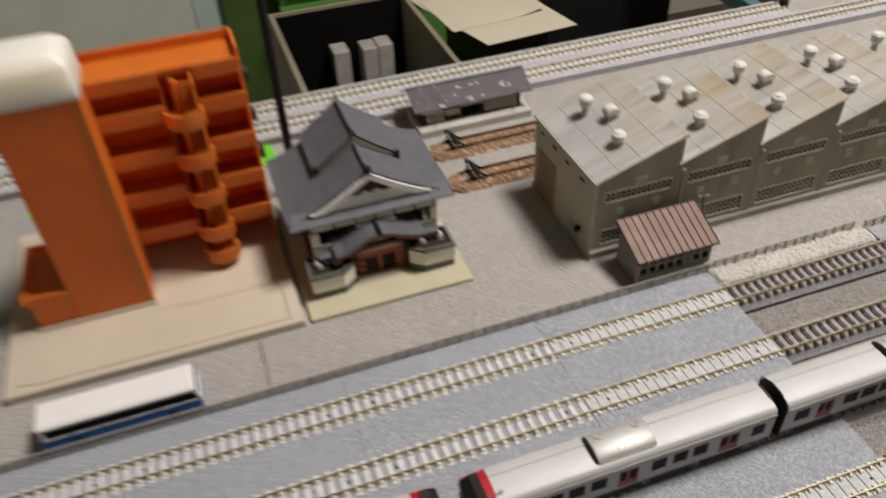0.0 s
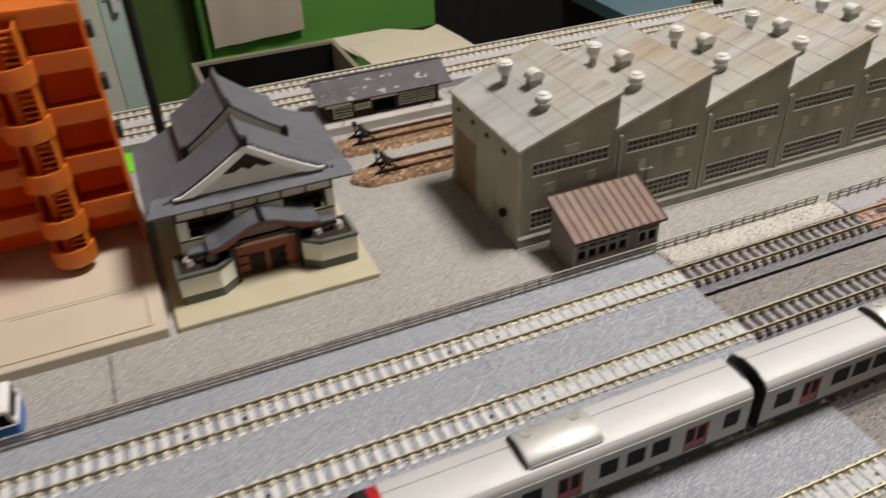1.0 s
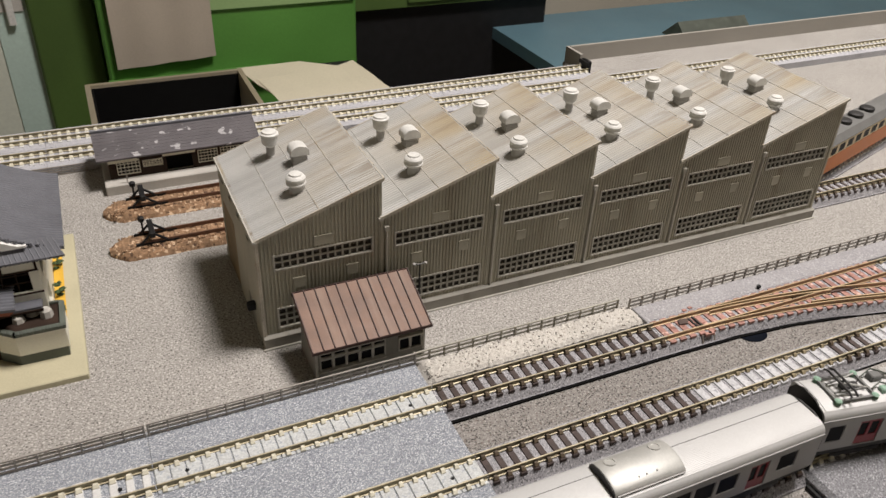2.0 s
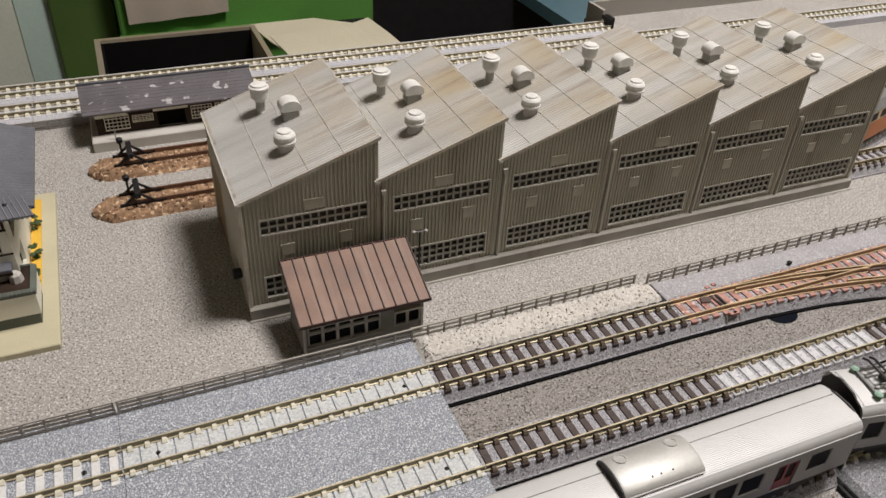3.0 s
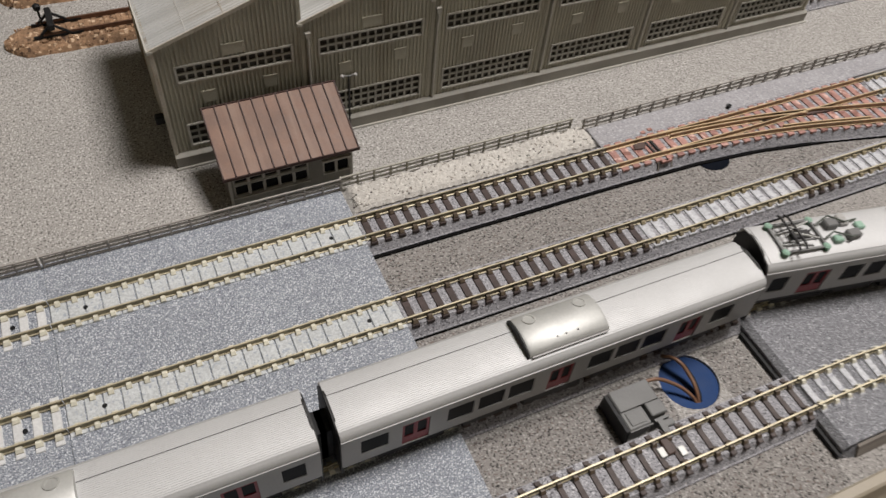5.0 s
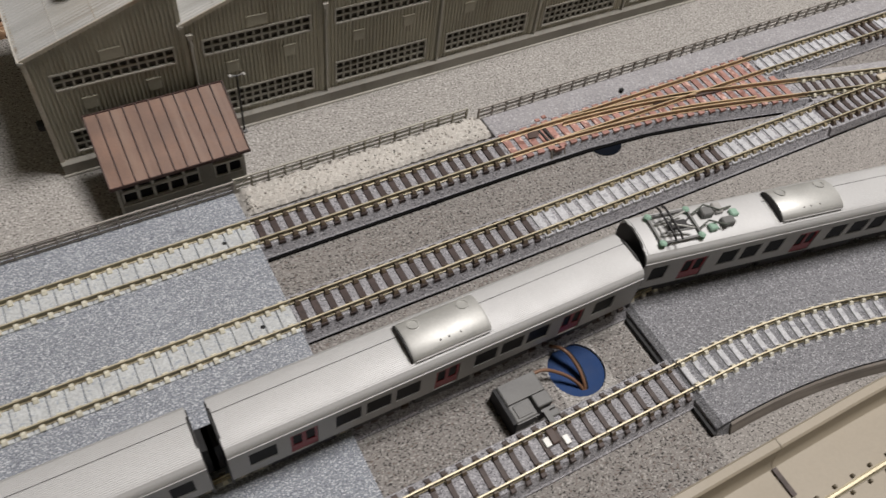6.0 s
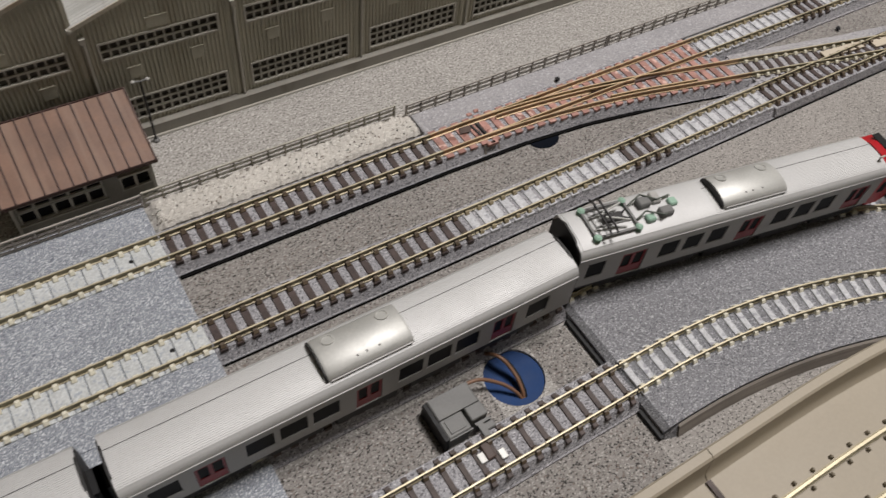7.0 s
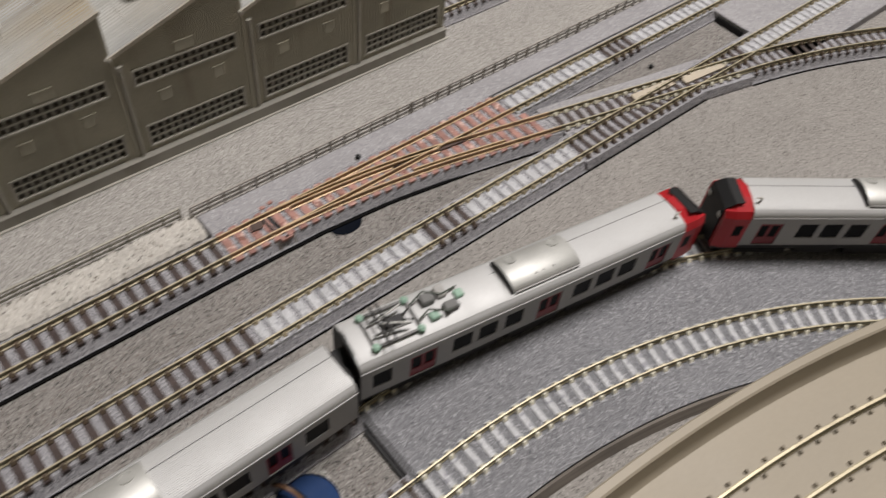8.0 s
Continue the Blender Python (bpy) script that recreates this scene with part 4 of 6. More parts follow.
# ---- watchman's hut with a red-brown seamed roof ----
hut = thing("hut", -4, 40, 0, "grey hut with red-brown standing-seam roof by the fence", "hut")
hw0, hw1, hd0, hd1 = -22.6, 22.6, -9.6, 11.4
wins = [(-20.8 + i * 5.45, -16.1 + i * 5.45, 5.6, 10.6) for i in range(5)] + [(-20.8 + i * 5.45, -16.1 + i * 5.45, 11.6, 13.6) for i in range(5)] + [(11.9, 16.3, 5.8, 11.6), (17.0, 21.4, 5.8, 11.6)]
part("front_wall", MB().panel(hw0, hw1, 0, 16.2, wins, lambda u, v, w: (u, w, v), hd0, hd0 + 1.2), HUT_WALL, hut)
part("sill_band", MB().box(-21.8, hd0 - 0.9, 4.6, 6.4, hd0, 5.2), TRIM, hut)
part("window_hood", MB().box(11.2, hd0 - 1.3, 12.2, 22.0, hd0, 13.0), TRIM, hut)
for x0, x1 in ((hw0 - 0.3, hw0 + 0.7), (hw1 - 0.7, hw1 + 0.3)):
    part("corner_post", MB().box(x0, hd0 - 0.5, 0, x1, hd0 - 0.02, 15.6), TRIM, hut)
part("back_wall", MB().box(hw0, hd1 - 1.2, 0, hw1, hd1, 23.6), HUT_WALL, hut)
for s, nm in ((hw0, "side_wall"), (hw1 - 1.2, "side_wall")):
    part(nm, MB().prism([(hd0 + 1.2, 0), (hd1 - 1.2, 0), (hd1 - 1.2, 23.2), (hd0 + 1.2, 16.0)], "x", s, s + 1.2), HUT_WALL, hut)
for w in wins:
    wf = part("window", MB().panel(w[0] - 0.35, w[1] + 0.35, w[2] - 0.35, w[3] + 0.35, [(w[0] + 0.15, w[1] - 0.15, w[2] + 0.15, w[3] - 0.15)], lambda u, v, t: (u, t, v), hd0 - 0.35, hd0 + 0.5), TRIM, hut)
    part("pane", MB().box(w[0], hd0 + 0.6, w[2], w[1], hd0 + 0.9, w[3]), GLASS, wf)
part("floor_slab", MB().box(hw0 + 1.2, hd0 + 1.2, 0.02, hw1 - 1.2, hd1 - 1.2, 0.5), DARK, hut)
ry0, rz0, ry1, rz1 = -12.4, 17.6, 13.7, 27.6
sl = (rz1 - rz0) / (ry1 - ry0)
hr = part("roof", MB().prism([(ry0, rz0 - 1.3), (ry1, rz1 - 1.3), (ry1, rz1), (ry0, rz0)], "x", -24.6, 24.8), HUT_ROOF, hut, "red-brown sheet roof with raised seams")
for i in range(12):
    x = -24.3 + 48.8 * i / 11
    part("seam", MB().add([(x + d, y, rz0 + (y - ry0) * sl + h) for y in (ry0 - 0.1, ry1 + 0.1) for d, h in ((-0.24, -0.3), (0.24, -0.3), (0.16, 0.6), (-0.16, 0.6))],
                          [(0, 1, 5, 4), (1, 2, 6, 5), (2, 3, 7, 6), (3, 0, 4, 7), (0, 3, 2, 1), (4, 5, 6, 7)]), HUT_SEAM, hr)
part("fascia", MB().box(-24.7, ry0 - 0.35, rz0 - 1.2, 24.9, ry0, rz0 + 0.1), HUT_SEAM, hr)
part("ridge_trim", MB().box(-24.7, ry1, rz1 - 1.5, 24.9, ry1 + 0.5, rz1 + 0.4), HUT_SEAM, hr)
lamp = thing("yard_lamp", 26.4, 54.0, 0, "thin dark yard lamp post with two short arms behind the hut", "lamp post")
part("pole", MB().tube([(0, 0, 0), (0, 0, 28.6)], 0.42, 8), BOGIE, lamp, smooth=True)
part("arm", MB().tube([(-2.3, 0.2, 28.9), (0, 0, 28.3), (2.3, -0.2, 28.9)], 0.3, 8), BOXGREY, lamp, smooth=True)
for x in (-2.5, 2.5):
    part("lamp_head", MB().lathe(x, -0.1 * x, [(0.75, 28.5), (0.7, 29.0), (0.3, 29.4)], 12), VENT_BASE, lamp, smooth=True)
part("base", MB().lathe(0, 0, [(1.2, 0), (1.2, 0.8), (0.6, 1.2)], 12), BOXGREY, lamp)

# ---- the silver train standing on the front double track ----
CW = 9.2
INSULATOR = mat("pale_green_insulator", (0.30, 0.46, 0.36), 0.4, var=0.1)


def roof_height(y):
    return 27.6 + 3.9 * max(0.0, 1 - (y / CW) ** 2) ** 0.275


def car_section():
    """Rounded roof outline (across, height) with fine raised ribs, from one eave to the other."""
    out = [(-CW, 27.6), (-CW + 0.1, 28.6), (-CW + 0.45, 29.4), (-CW + 1.0, roof_height(-CW + 1.0))]
    for k in range(29):
        c = (k - 14) * 0.54
        for d, h in ((-0.15, 0.0), (-0.09, 0.07), (0.09, 0.07), (0.15, 0.0)):
            out.append((c + d, roof_height(c + d) + h))
    return out + [(-y, z) for y, z in reversed(out[:4])]


def train_car(name_label, pose_at, cab=0, panto=False, CL=137.0):
    """cab: -1 for a red cab at the left end, 1 at the right end, 0 for none."""
    x, y, h = pose_at
    car = thing("train_car", x, y, 0, name_label, "train car", "cars of the silver train", math.degrees(h))
    a, b = -CL / 2, CL / 2
    ra, rb = (a + (10 if cab < 0 else 0), b - (10 if cab > 0 else 0))
    roof = MB()
    sec = car_section()
    roof.rings([[(u, yy, zz) for yy, zz in sec] + [(u, CW - 0.5, 27.0), (u, -CW + 0.5, 27.0)] for u in (ra, rb)])
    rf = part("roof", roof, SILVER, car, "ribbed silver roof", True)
    if panto:
        # plain panel under the pantograph and its fittings
        pa, pb = (a + 1.0, -16.0) if cab > 0 else (16.0, b - 1.0)
        ys = [-7.6 + 15.2 * k / 24 for k in range(25)]
        part("roof_panel", MB().rings([[(u, yy, roof_height(yy) + 0.22) for yy in ys] + [(u, yy, roof_height(yy) - 0.3) for yy in reversed(ys)] for u in (pa, pb)]), SILVER, rf, "plain silver roof panel", True)
    part("roof_seam", MB().box(ra + 0.2, 2.9, roof_height(2.9) - 0.2, rb - 0.2, 3.06, roof_height(2.9) + 0.07), BOGIE, rf)
    for s in (-1, 1):
        part("gutter", MB().box(ra, s * CW - 0.28, 26.6, rb, s * CW + 0.28, 27.6), SILVER_SHADED, rf)
    # sides with window and door openings, in the silver darkened for shade
    unit = [("d", 4.6, 8.6), ("w", 19.6, 7.3), ("w", 28.9, 7.4), ("w", 38.6, 7.4), ("d", 51.0, 8.8), ("w", 65.6, 7.1), ("w", 75.4, 7.1), ("w", 84.6, 7.3), ("d", 97.4, 9.2), ("w", 112.6, 6.6)]
    if cab == 0:
        unit = [("w", 5.2, 8.1), ("d", 17, 8.0), ("w", 30.2, 8.1), ("w", 39.6, 8.1), ("w", 49.0, 8.1), ("d", 62, 8.0), ("w", 75.2, 8.1), ("w", 84.6, 8.1), ("w", 94.0, 8.1), ("d", 107, 8.0), ("w", 119.2, 8.1)]
    span = []
    for k, u, w in unit:
        p = (rb - u - w) if cab > 0 else (ra + u)
        span.append((k, p, p + w))
    holes = [(p, q, 16.8, 24.3) if k == "w" else (p, q, 13.2, 24.4) for k, p, q in span]
    for s in (-1, 1):
        sd = part("side", MB().panel(ra, rb, 12.9, 27.2, holes, lambda u, v, w: (u, w, v), s * (CW - 0.9), s * CW), SILVER_SHADED, car, "silver side with windows, darkened for painted shade")
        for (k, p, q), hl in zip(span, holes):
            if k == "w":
                wn = part("window", MB().panel(p, q, hl[2], hl[3], [(p + 0.2, q - 0.2, hl[2] + 0.2, hl[3] - 0.2)], lambda u, v, w: (u, w, v), s * (CW - 0.7), s * (CW - 0.1)), SILVER_SHADED, sd)
                part("pane", MB().box(p + 0.15, s * (CW - 0.4) - 0.1, hl[2] + 0.15, q - 0.15, s * (CW - 0.4) + 0.1, hl[3] - 0.15), GLASS, wn)
            else:
                m = (p + q) / 2
                lw = [(p + 0.8, m - 0.6, 17.0, 23.2), (m + 0.6, q - 0.8, 17.0, 23.2)]
                dn = part("door", MB().panel(p + 0.05, q - 0.05, 13.25, 24.35, lw, lambda u, v, w: (u, w, v), s * (CW - 0.8), s * (CW - 0.35)), RED_DARK, sd, "dark red double door")
                for q0, q1, z0, z1 in lw:
                    part("pane", MB().box(q0, s * (CW - 0.72) - 0.1, z0, q1, s * (CW - 0.72) + 0.1, z1), GLASS, dn)
    part("floor_pan", MB().box(a + 1, -CW + 1.5, 9.0, b - 1, CW - 1.5, 13.0), BOGIE, car)
    # solid block; the shade inside the car is put in as colour
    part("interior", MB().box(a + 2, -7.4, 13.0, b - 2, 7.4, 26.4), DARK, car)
    for e, u in ((-1, a), (1, b)):
        if cab == e:
            u0, u1 = (u, u + 10) if e < 0 else (u - 10, u)
            face = u0 if e < 0 else u1
            inn = u1 if e < 0 else u0
            outl = [(-CW, 11.6), (-CW, 26.8), (-CW + 1.2, 29.6), (-3, 32.0), (3, 32.0), (CW - 1.2, 29.6), (CW, 26.8), (CW, 11.6)]
            mid = inn + (face - inn) * 0.62
            cb = part("cab", MB().rings([[(inn, yy, zz) for yy, zz in outl], [(mid, yy, zz) for yy, zz in outl], [(face, yy * 0.92, min(zz, 29.5)) for yy, zz in outl]]), RED, car, "red cab end with black windscreen")
            k = (face - inn) / 10
            part("windscreen", MB().rings([[(inn + 3.4 * k, -6.0, 32.0), (inn + 3.4 * k, 6.0, 32.0), (inn + 3.4 * k, 6.0, 32.25), (inn + 3.4 * k, -6.0, 32.25)],
                                           [(mid + 0.6 * k, -6.4, 31.5), (mid + 0.6 * k, 6.4, 31.5), (mid + 0.6 * k, 6.4, 32.0), (mid + 0.6 * k, -6.4, 32.0)],
                                           [(face + 0.25 * k, -6.6, 27.5), (face + 0.25 * k, 6.6, 27.5), (face + 0.25 * k, 6.6, 29.6), (face + 0.25 * k, -6.6, 29.6)]]), BLACK, cb)
            part("front_glass", MB().box(min(face, face + 0.5 * k), -6.6, 11.2, max(face, face + 0.5 * k), 6.6, 28.6), BLACK, cb, "black cab front")
            for s in (-1, 1):
                part("headlight", MB().box(min(face, face + 0.8 * k), s * 5.4 - 1.0, 24.6, max(face, face + 0.8 * k), s * 5.4 + 1.0, 26.2), VENT, cb, "white headlight")
                part("cab_window", MB().box(inn + (1.6 if k > 0 else -4.6), s * CW - 0.08, 18.0, inn + (4.6 if k > 0 else -1.6), s * CW + 0.08, 23.4), GLASS, cb)
            part("horn", MB().tube([(inn - 2.6 * k, -4.8, 31.2), (inn - 2.6 * k, -4.8, 33.2), (inn - 0.9 * k, -4.8, 33.3)], 0.4, 6), TRIM, cb)
            part("coupler", MB().box(min(face, face + 4.6 * k), -1.4, 9.6, max(face, face + 4.6 * k), 1.4, 12.2), BOGIE, cb)
        else:
            outl = [(-CW + 0.1, 9.6), (-CW + 0.1, 27.0), (-CW + 2.4, 30.4), (-3, 31.9), (3, 31.9), (CW - 2.4, 30.4), (CW - 0.1, 27.0), (CW - 0.1, 9.6)]
            ew = part("end_wall", MB().prism(outl, "x", u - 0.35, u + 0.35), BOGIE, car, "dark grey end wall")
            part("gangway", MB().box(min(u, u + e * 3.6), -3.4, 10, max(u, u + e * 3.6), 3.4, 25), BLACK, ew)
            part("coupler", MB().box(min(u, u + e * 4.8), -1.2, 8.2, max(u, u + e * 4.8), 1.2, 9.8), BOGIE, ew)
    # roof air conditioner
    ac0, ac1 = -13.2 - (1 if cab < 0 else 0), 12.4 - (1 if cab < 0 else 0)
    prof = [(-6.7, 29.4), (-6.7, 31.6), (-6.4, 32.3), (-5.4, 33.1), (-3.0, 33.9), (0, 34.2), (3.0, 33.9), (5.4, 33.1), (6.4, 32.3), (6.7, 31.6), (6.7, 29.4)]
    ac = part("air_conditioner", MB().rings([[(ac0, yy * 0.97, zz - 0.3 if zz > 31 else zz) for yy, zz in prof], [(ac0 + 0.8, yy, zz) for yy, zz in prof], [(ac1 - 0.8, yy, zz) for yy, zz in prof], [(ac1, yy * 0.97, zz - 0.3 if zz > 31 else zz) for yy, zz in prof]]), SILVER_AC, car, "bright silver rounded air conditioner", True)
    part("end_plate", MB().prism([(yy * 0.98, zz) for yy, zz in prof], "x", ac0 - 0.5, ac0 - 0.05), BOGIE, ac)
    for u in (ac0 + 4.6, ac1 - 4.6):
        tilt = MB(Matrix.Translation((u, 3.6, 33.6)) @ Matrix.Rotation(-0.3, 4, "X"))
        part("fan_cover", tilt.lathe(0, 0, [(2.0, -0.6), (2.0, 0.32), (1.5, 0.34), (1.4, 0.12), (0.2, 0.12)], 18), SILVER_AC, ac, smooth=True)
    part("drip_rail", MB().box(ac0 + 0.6, -7.05, 31.3, ac1 - 0.6, -6.7, 31.7), SILVER_SHADED, ac)
    for u in (ac0 + 9.6, ac0 + 12.4, ac0 + 16.2):
        part("screw", MB().lathe(u, -4.2, [(0.28, 33.2), (0.28, 33.75), (0.12, 33.85)], 8), SILVER_SHADED, ac)
    if panto:
        px = a + 14 if cab > 0 else b - 14
        sg = 1 if cab > 0 else -1
        base = part("pantograph", MB().box(px - 8, -6, 32.0, px + 8, -5.2, 32.7).box(px - 8, 5.2, 32.0, px + 8, 6, 32.7).box(px - 8, -5.2, 32.0, px - 7.2, 5.2, 32.7).box(px + 7.2, -5.2, 32.0, px + 8, 5.2, 32.7), BOXGREY, car, "folded dark grey pantograph with pale green insulators")
        for s in (-1, 1):
            part("lower_arm", MB().tube([(px - 6.5, s * 2.2, 33.0), (px, s * 2.9, 33.9), (px + 5, s * 3.6, 34.6)], 0.4, 6), BOXGREY, base)
            part("upper_arm", MB().tube([(px + 5, s * 3.6, 34.6), (px + 1, s * 2.2, 35.2), (px - 3, s * 1.0, 35.7)], 0.32, 6), SILVER_AC, base)
            part("brace", MB().tube([(px + 6.5, s * 2.0, 32.8), (px - 1, -s * 2.2, 33.6)], 0.28, 6), BOGIE, base)
        for dx in (-4.2, -1.8):
            part("collector", MB().tube([(px + dx, -7.2, 35.0), (px + dx, -5.4, 35.9), (px + dx, 5.4, 35.9), (px + dx, 7.2, 35.0)], 0.42, 6), BOGIE, base, "dark collector strip")
        part("spring_box", MB().cbox(px - 2.2, -1.6, 32.2, px + 4.4, 1.6, 33.6, 0.4), BOGIE, base)
        for ix, iy in ((-7.4, -5.6), (-7.4, 5.6), (7.4, -5.6), (7.4, 5.6)):
            part("insulator", MB().lathe(px + ix, iy, [(0.9, 31.0), (1.3, 31.4), (0.8, 31.7), (1.3, 32.1), (0.8, 32.4), (1.3, 32.8), (0.6, 33.3)], 10), INSULATOR, base, "pale green insulator")
        for ox, oy, wx, wy, wz, m in ((13.5, 2.6, 2.2, 1.8, 2.2, BOXGREY), (13.0, -3.4, 1.6, 1.4, 1.4, INSULATOR), (18.5, 3.6, 1.6, 2.2, 1.5, VENT_BASE), (19.0, -2.6, 2.4, 1.6, 2.0, BOXGREY), (23.5, 0.6, 1.5, 1.5, 1.2, INSULATOR)):
            part("roof_fitting", MB().cbox(px + sg * ox - wx, oy - wy, 31.4, px + sg * ox + wx, oy + wy, 31.8 + wz, 0.4), m, base)
        for pts in ([(8, 3, 33), (13, 4.8, 34.4), (18, 2, 33.6), (24, 3.4, 32.2)], [(8, -3, 33), (12, -1.4, 33.8), (17, -4.6, 33.9), (22, -3.0, 32.2)]):
            part("cable", MB().tube([(px + sg * u, v, w) for u, v, w in pts], 0.32, 6), GREYGREEN, base)
    # underfloor gear and bogies
    for u0, u1, zz in ((-32, -16, 6.9), (-12, 8, 5.8), (12, 30, 6.4)):
        part("underfloor_box", MB().cbox(u0, -7.6, zz, u1, 7.6, 9.2, 0.4), BOGIE, car)
    for u in (a + 21, b - 21):
        bg = part("bogie", MB().box(u - 10, -7.4, 4.4 + 2.0, u + 10, -5.9, 8.2).box(u - 10, 5.9, 6.4, u + 10, 7.4, 8.2).box(u - 2.4, -6, 6.6, u + 2.4, 6, 8.8), BOGIE, car)
        for w in (-7, 7):
            for s in (-1, 1):
                mb = MB(Matrix.Translation((u + w, s * GAUGE / 2, ZR + 0.02 + 2.85)) @ Matrix.Rotation(math.pi / 2, 4, "X"))
                mb.lathe(0, 0, [(2.85, -0.8), (2.85, 0.8)], 18)
                part("wheel", mb, BOGIE, bg, smooth=True)
    return car


def on_c(xx):
    """Pose of a car whose middle lies xx mm along the front line."""
    s = xx + 500
    p, q = C.at(s - 44), C.at(s + 44)
    return (p[0] + q[0]) / 2, (p[1] + q[1]) / 2, math.atan2(q[1] - p[1], q[0] - p[0])


train_car("silver train car with red cab end and dark red doors", on_c(-97.0), cab=-1, CL=133.0)
train_car("silver intermediate train car with dark red doors", on_c(43.5))
train_car("silver train car with pantograph, red cab end and red doors", on_c(183.8), cab=1, panto=True, CL=133.0)
train_car("silver train car with pantograph, red cab end and red doors", on_c(-240.2), cab=1, panto=True, CL=133.0)
train_car("silver intermediate train car with dark red doors", on_c(-381.5))
train_car("silver train car with red cab end and dark red doors", on_c(327.8), cab=-1, CL=133.0)

# ---- bathhouse with a temple-style tiled roof ----
bath = thing("bathhouse", -152, 65.2, 0, "Japanese bathhouse with grey tiled roof and cream walls", "bathhouse")
part("base_plate", MB().cbox(-45, 0, 0, 45, 110, 2.6, 0.4), OLIVE, bath, "olive cream base plate")
BW = 35.0
# side and back walls
part("side_wall", MB().panel(30, 96, 2.6, 41, [(38, 50, 8, 18), (38, 50, 26, 35), (56, 68, 26, 35)], lambda u, v, w: (w, u, v), BW - 1.5, BW), CREAM, bath, "cream side wall with windows")
part("side_wall", MB().panel(30, 96, 2.6, 41, [(38, 50, 8, 18)], lambda u, v, w: (w, u, v), -BW, -BW + 1.5), DARKWOOD, bath)
part("back_wall", MB().box(-BW, 94.5, 2.6, BW, 96, 41), CREAM, bath)
# near-black block behind the openings, painted in place of indoor shade
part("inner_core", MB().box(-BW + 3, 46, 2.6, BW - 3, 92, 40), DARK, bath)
# front wall: cream panels, dark openings between posts
open2 = [(-30.5, -10, 26, 35.2), (11.5, 31.5, 26, 35.2)]
low = [(-33, -15.5, 5, 21), (15.5, 33, 5, 21), (-13.5, 13.5, 2.7, 20.5)]
fw = part("front_wall", MB().panel(-BW, BW, 2.6, 41, open2 + low, lambda u, v, w: (u, w, v), 28.5, 30), CREAM, bath, "cream front wall with dark openings")
for x in (-34.6, -22.0, -10.2, 0.6, 11.2, 22.4, 34.4):
    part("post", MB().box(x - 0.4, 27.9, 35.6, x + 0.4, 28.7, 40), DARKWOOD, fw)
for z in (25.6, 35.8):
    part("beam", MB().box(-BW, 28.0, z - 0.3, BW, 28.6, z + 0.3), DARKWOOD, fw)
for x0, x1, z0, z1 in open2:
    lat = MB()
    for i in range(1, 4):
        xx = x0 + (x1 - x0) * i / 4
        lat.box(xx - 0.25, 30.3, z0, xx + 0.25, 30.8, z1)
    for zz in (z0 + 3.4, z0 + 7):
        lat.box(x0, 30.4, zz - 0.25, x1, 30.9, zz + 0.25)
    part("lattice", lat, DARKWOOD, fw, "dark wooden lattice")
for s in (-1, 1):
    p = part("balcony", MB().cbox(s * 22 - 11.5, 23.0, 20.6, s * 22 + 11.5, 28.5, 22.4, 0.3), TILE, fw, "small grey canopy")
    part("fascia", MB().box(s * 22 - 11.7, 22.6, 20.2, s * 22 + 11.7, 23.0, 21.2), DARKWOOD, p)
    # lower lattice windows
    lw = part("window", MB().panel(s * 24.3 - 8.4, s * 24.3 + 8.4, 6, 20, [(s * 24.3 - 7.8 + i * 5.3, s * 24.3 - 3.2 + i * 5.3, 7, 19.4) for i in range(3)], lambda u, v, w: (u, w, v), 28.9, 29.5), DARKWOOD, fw)
    part("pane", MB().box(s * 24.3 - 8.4, 30.4, 6, s * 24.3 + 8.4, 30.6, 20), GLASS, lw)
# entrance
en = part("entrance", MB().panel(-13.5, 13.5, 2.7, 20.4, [(-8.5, -1, 3, 14), (1, 8.5, 3, 14)], lambda u, v, w: (u, w, v), 24.2, 25.4), BRICKRED, bath, "red-brown wooden entrance with shelves")
part("lintel", MB().box(-14.2, 22.6, 19.6, 14.2, 25.6, 21.2), mat("pink_cream_lintel", (0.62, 0.42, 0.34), 0.6), en)
for x in (-4.8, 4.8):
    part("door", MB().box(x - 3.7, 24.8, 3, x + 3.7, 25.1, 14), DARKWOOD, en)
for i in range(6):
    part("shoe_shelf", MB().box(-13 + (i % 2) * 17.8, 23.6, 4.4 + (i // 2) * 4.6, -9.2 + (i % 2) * 17.8 + 0.4, 24.3, 4.9 + (i // 2) * 4.6), DARKWOOD, en)
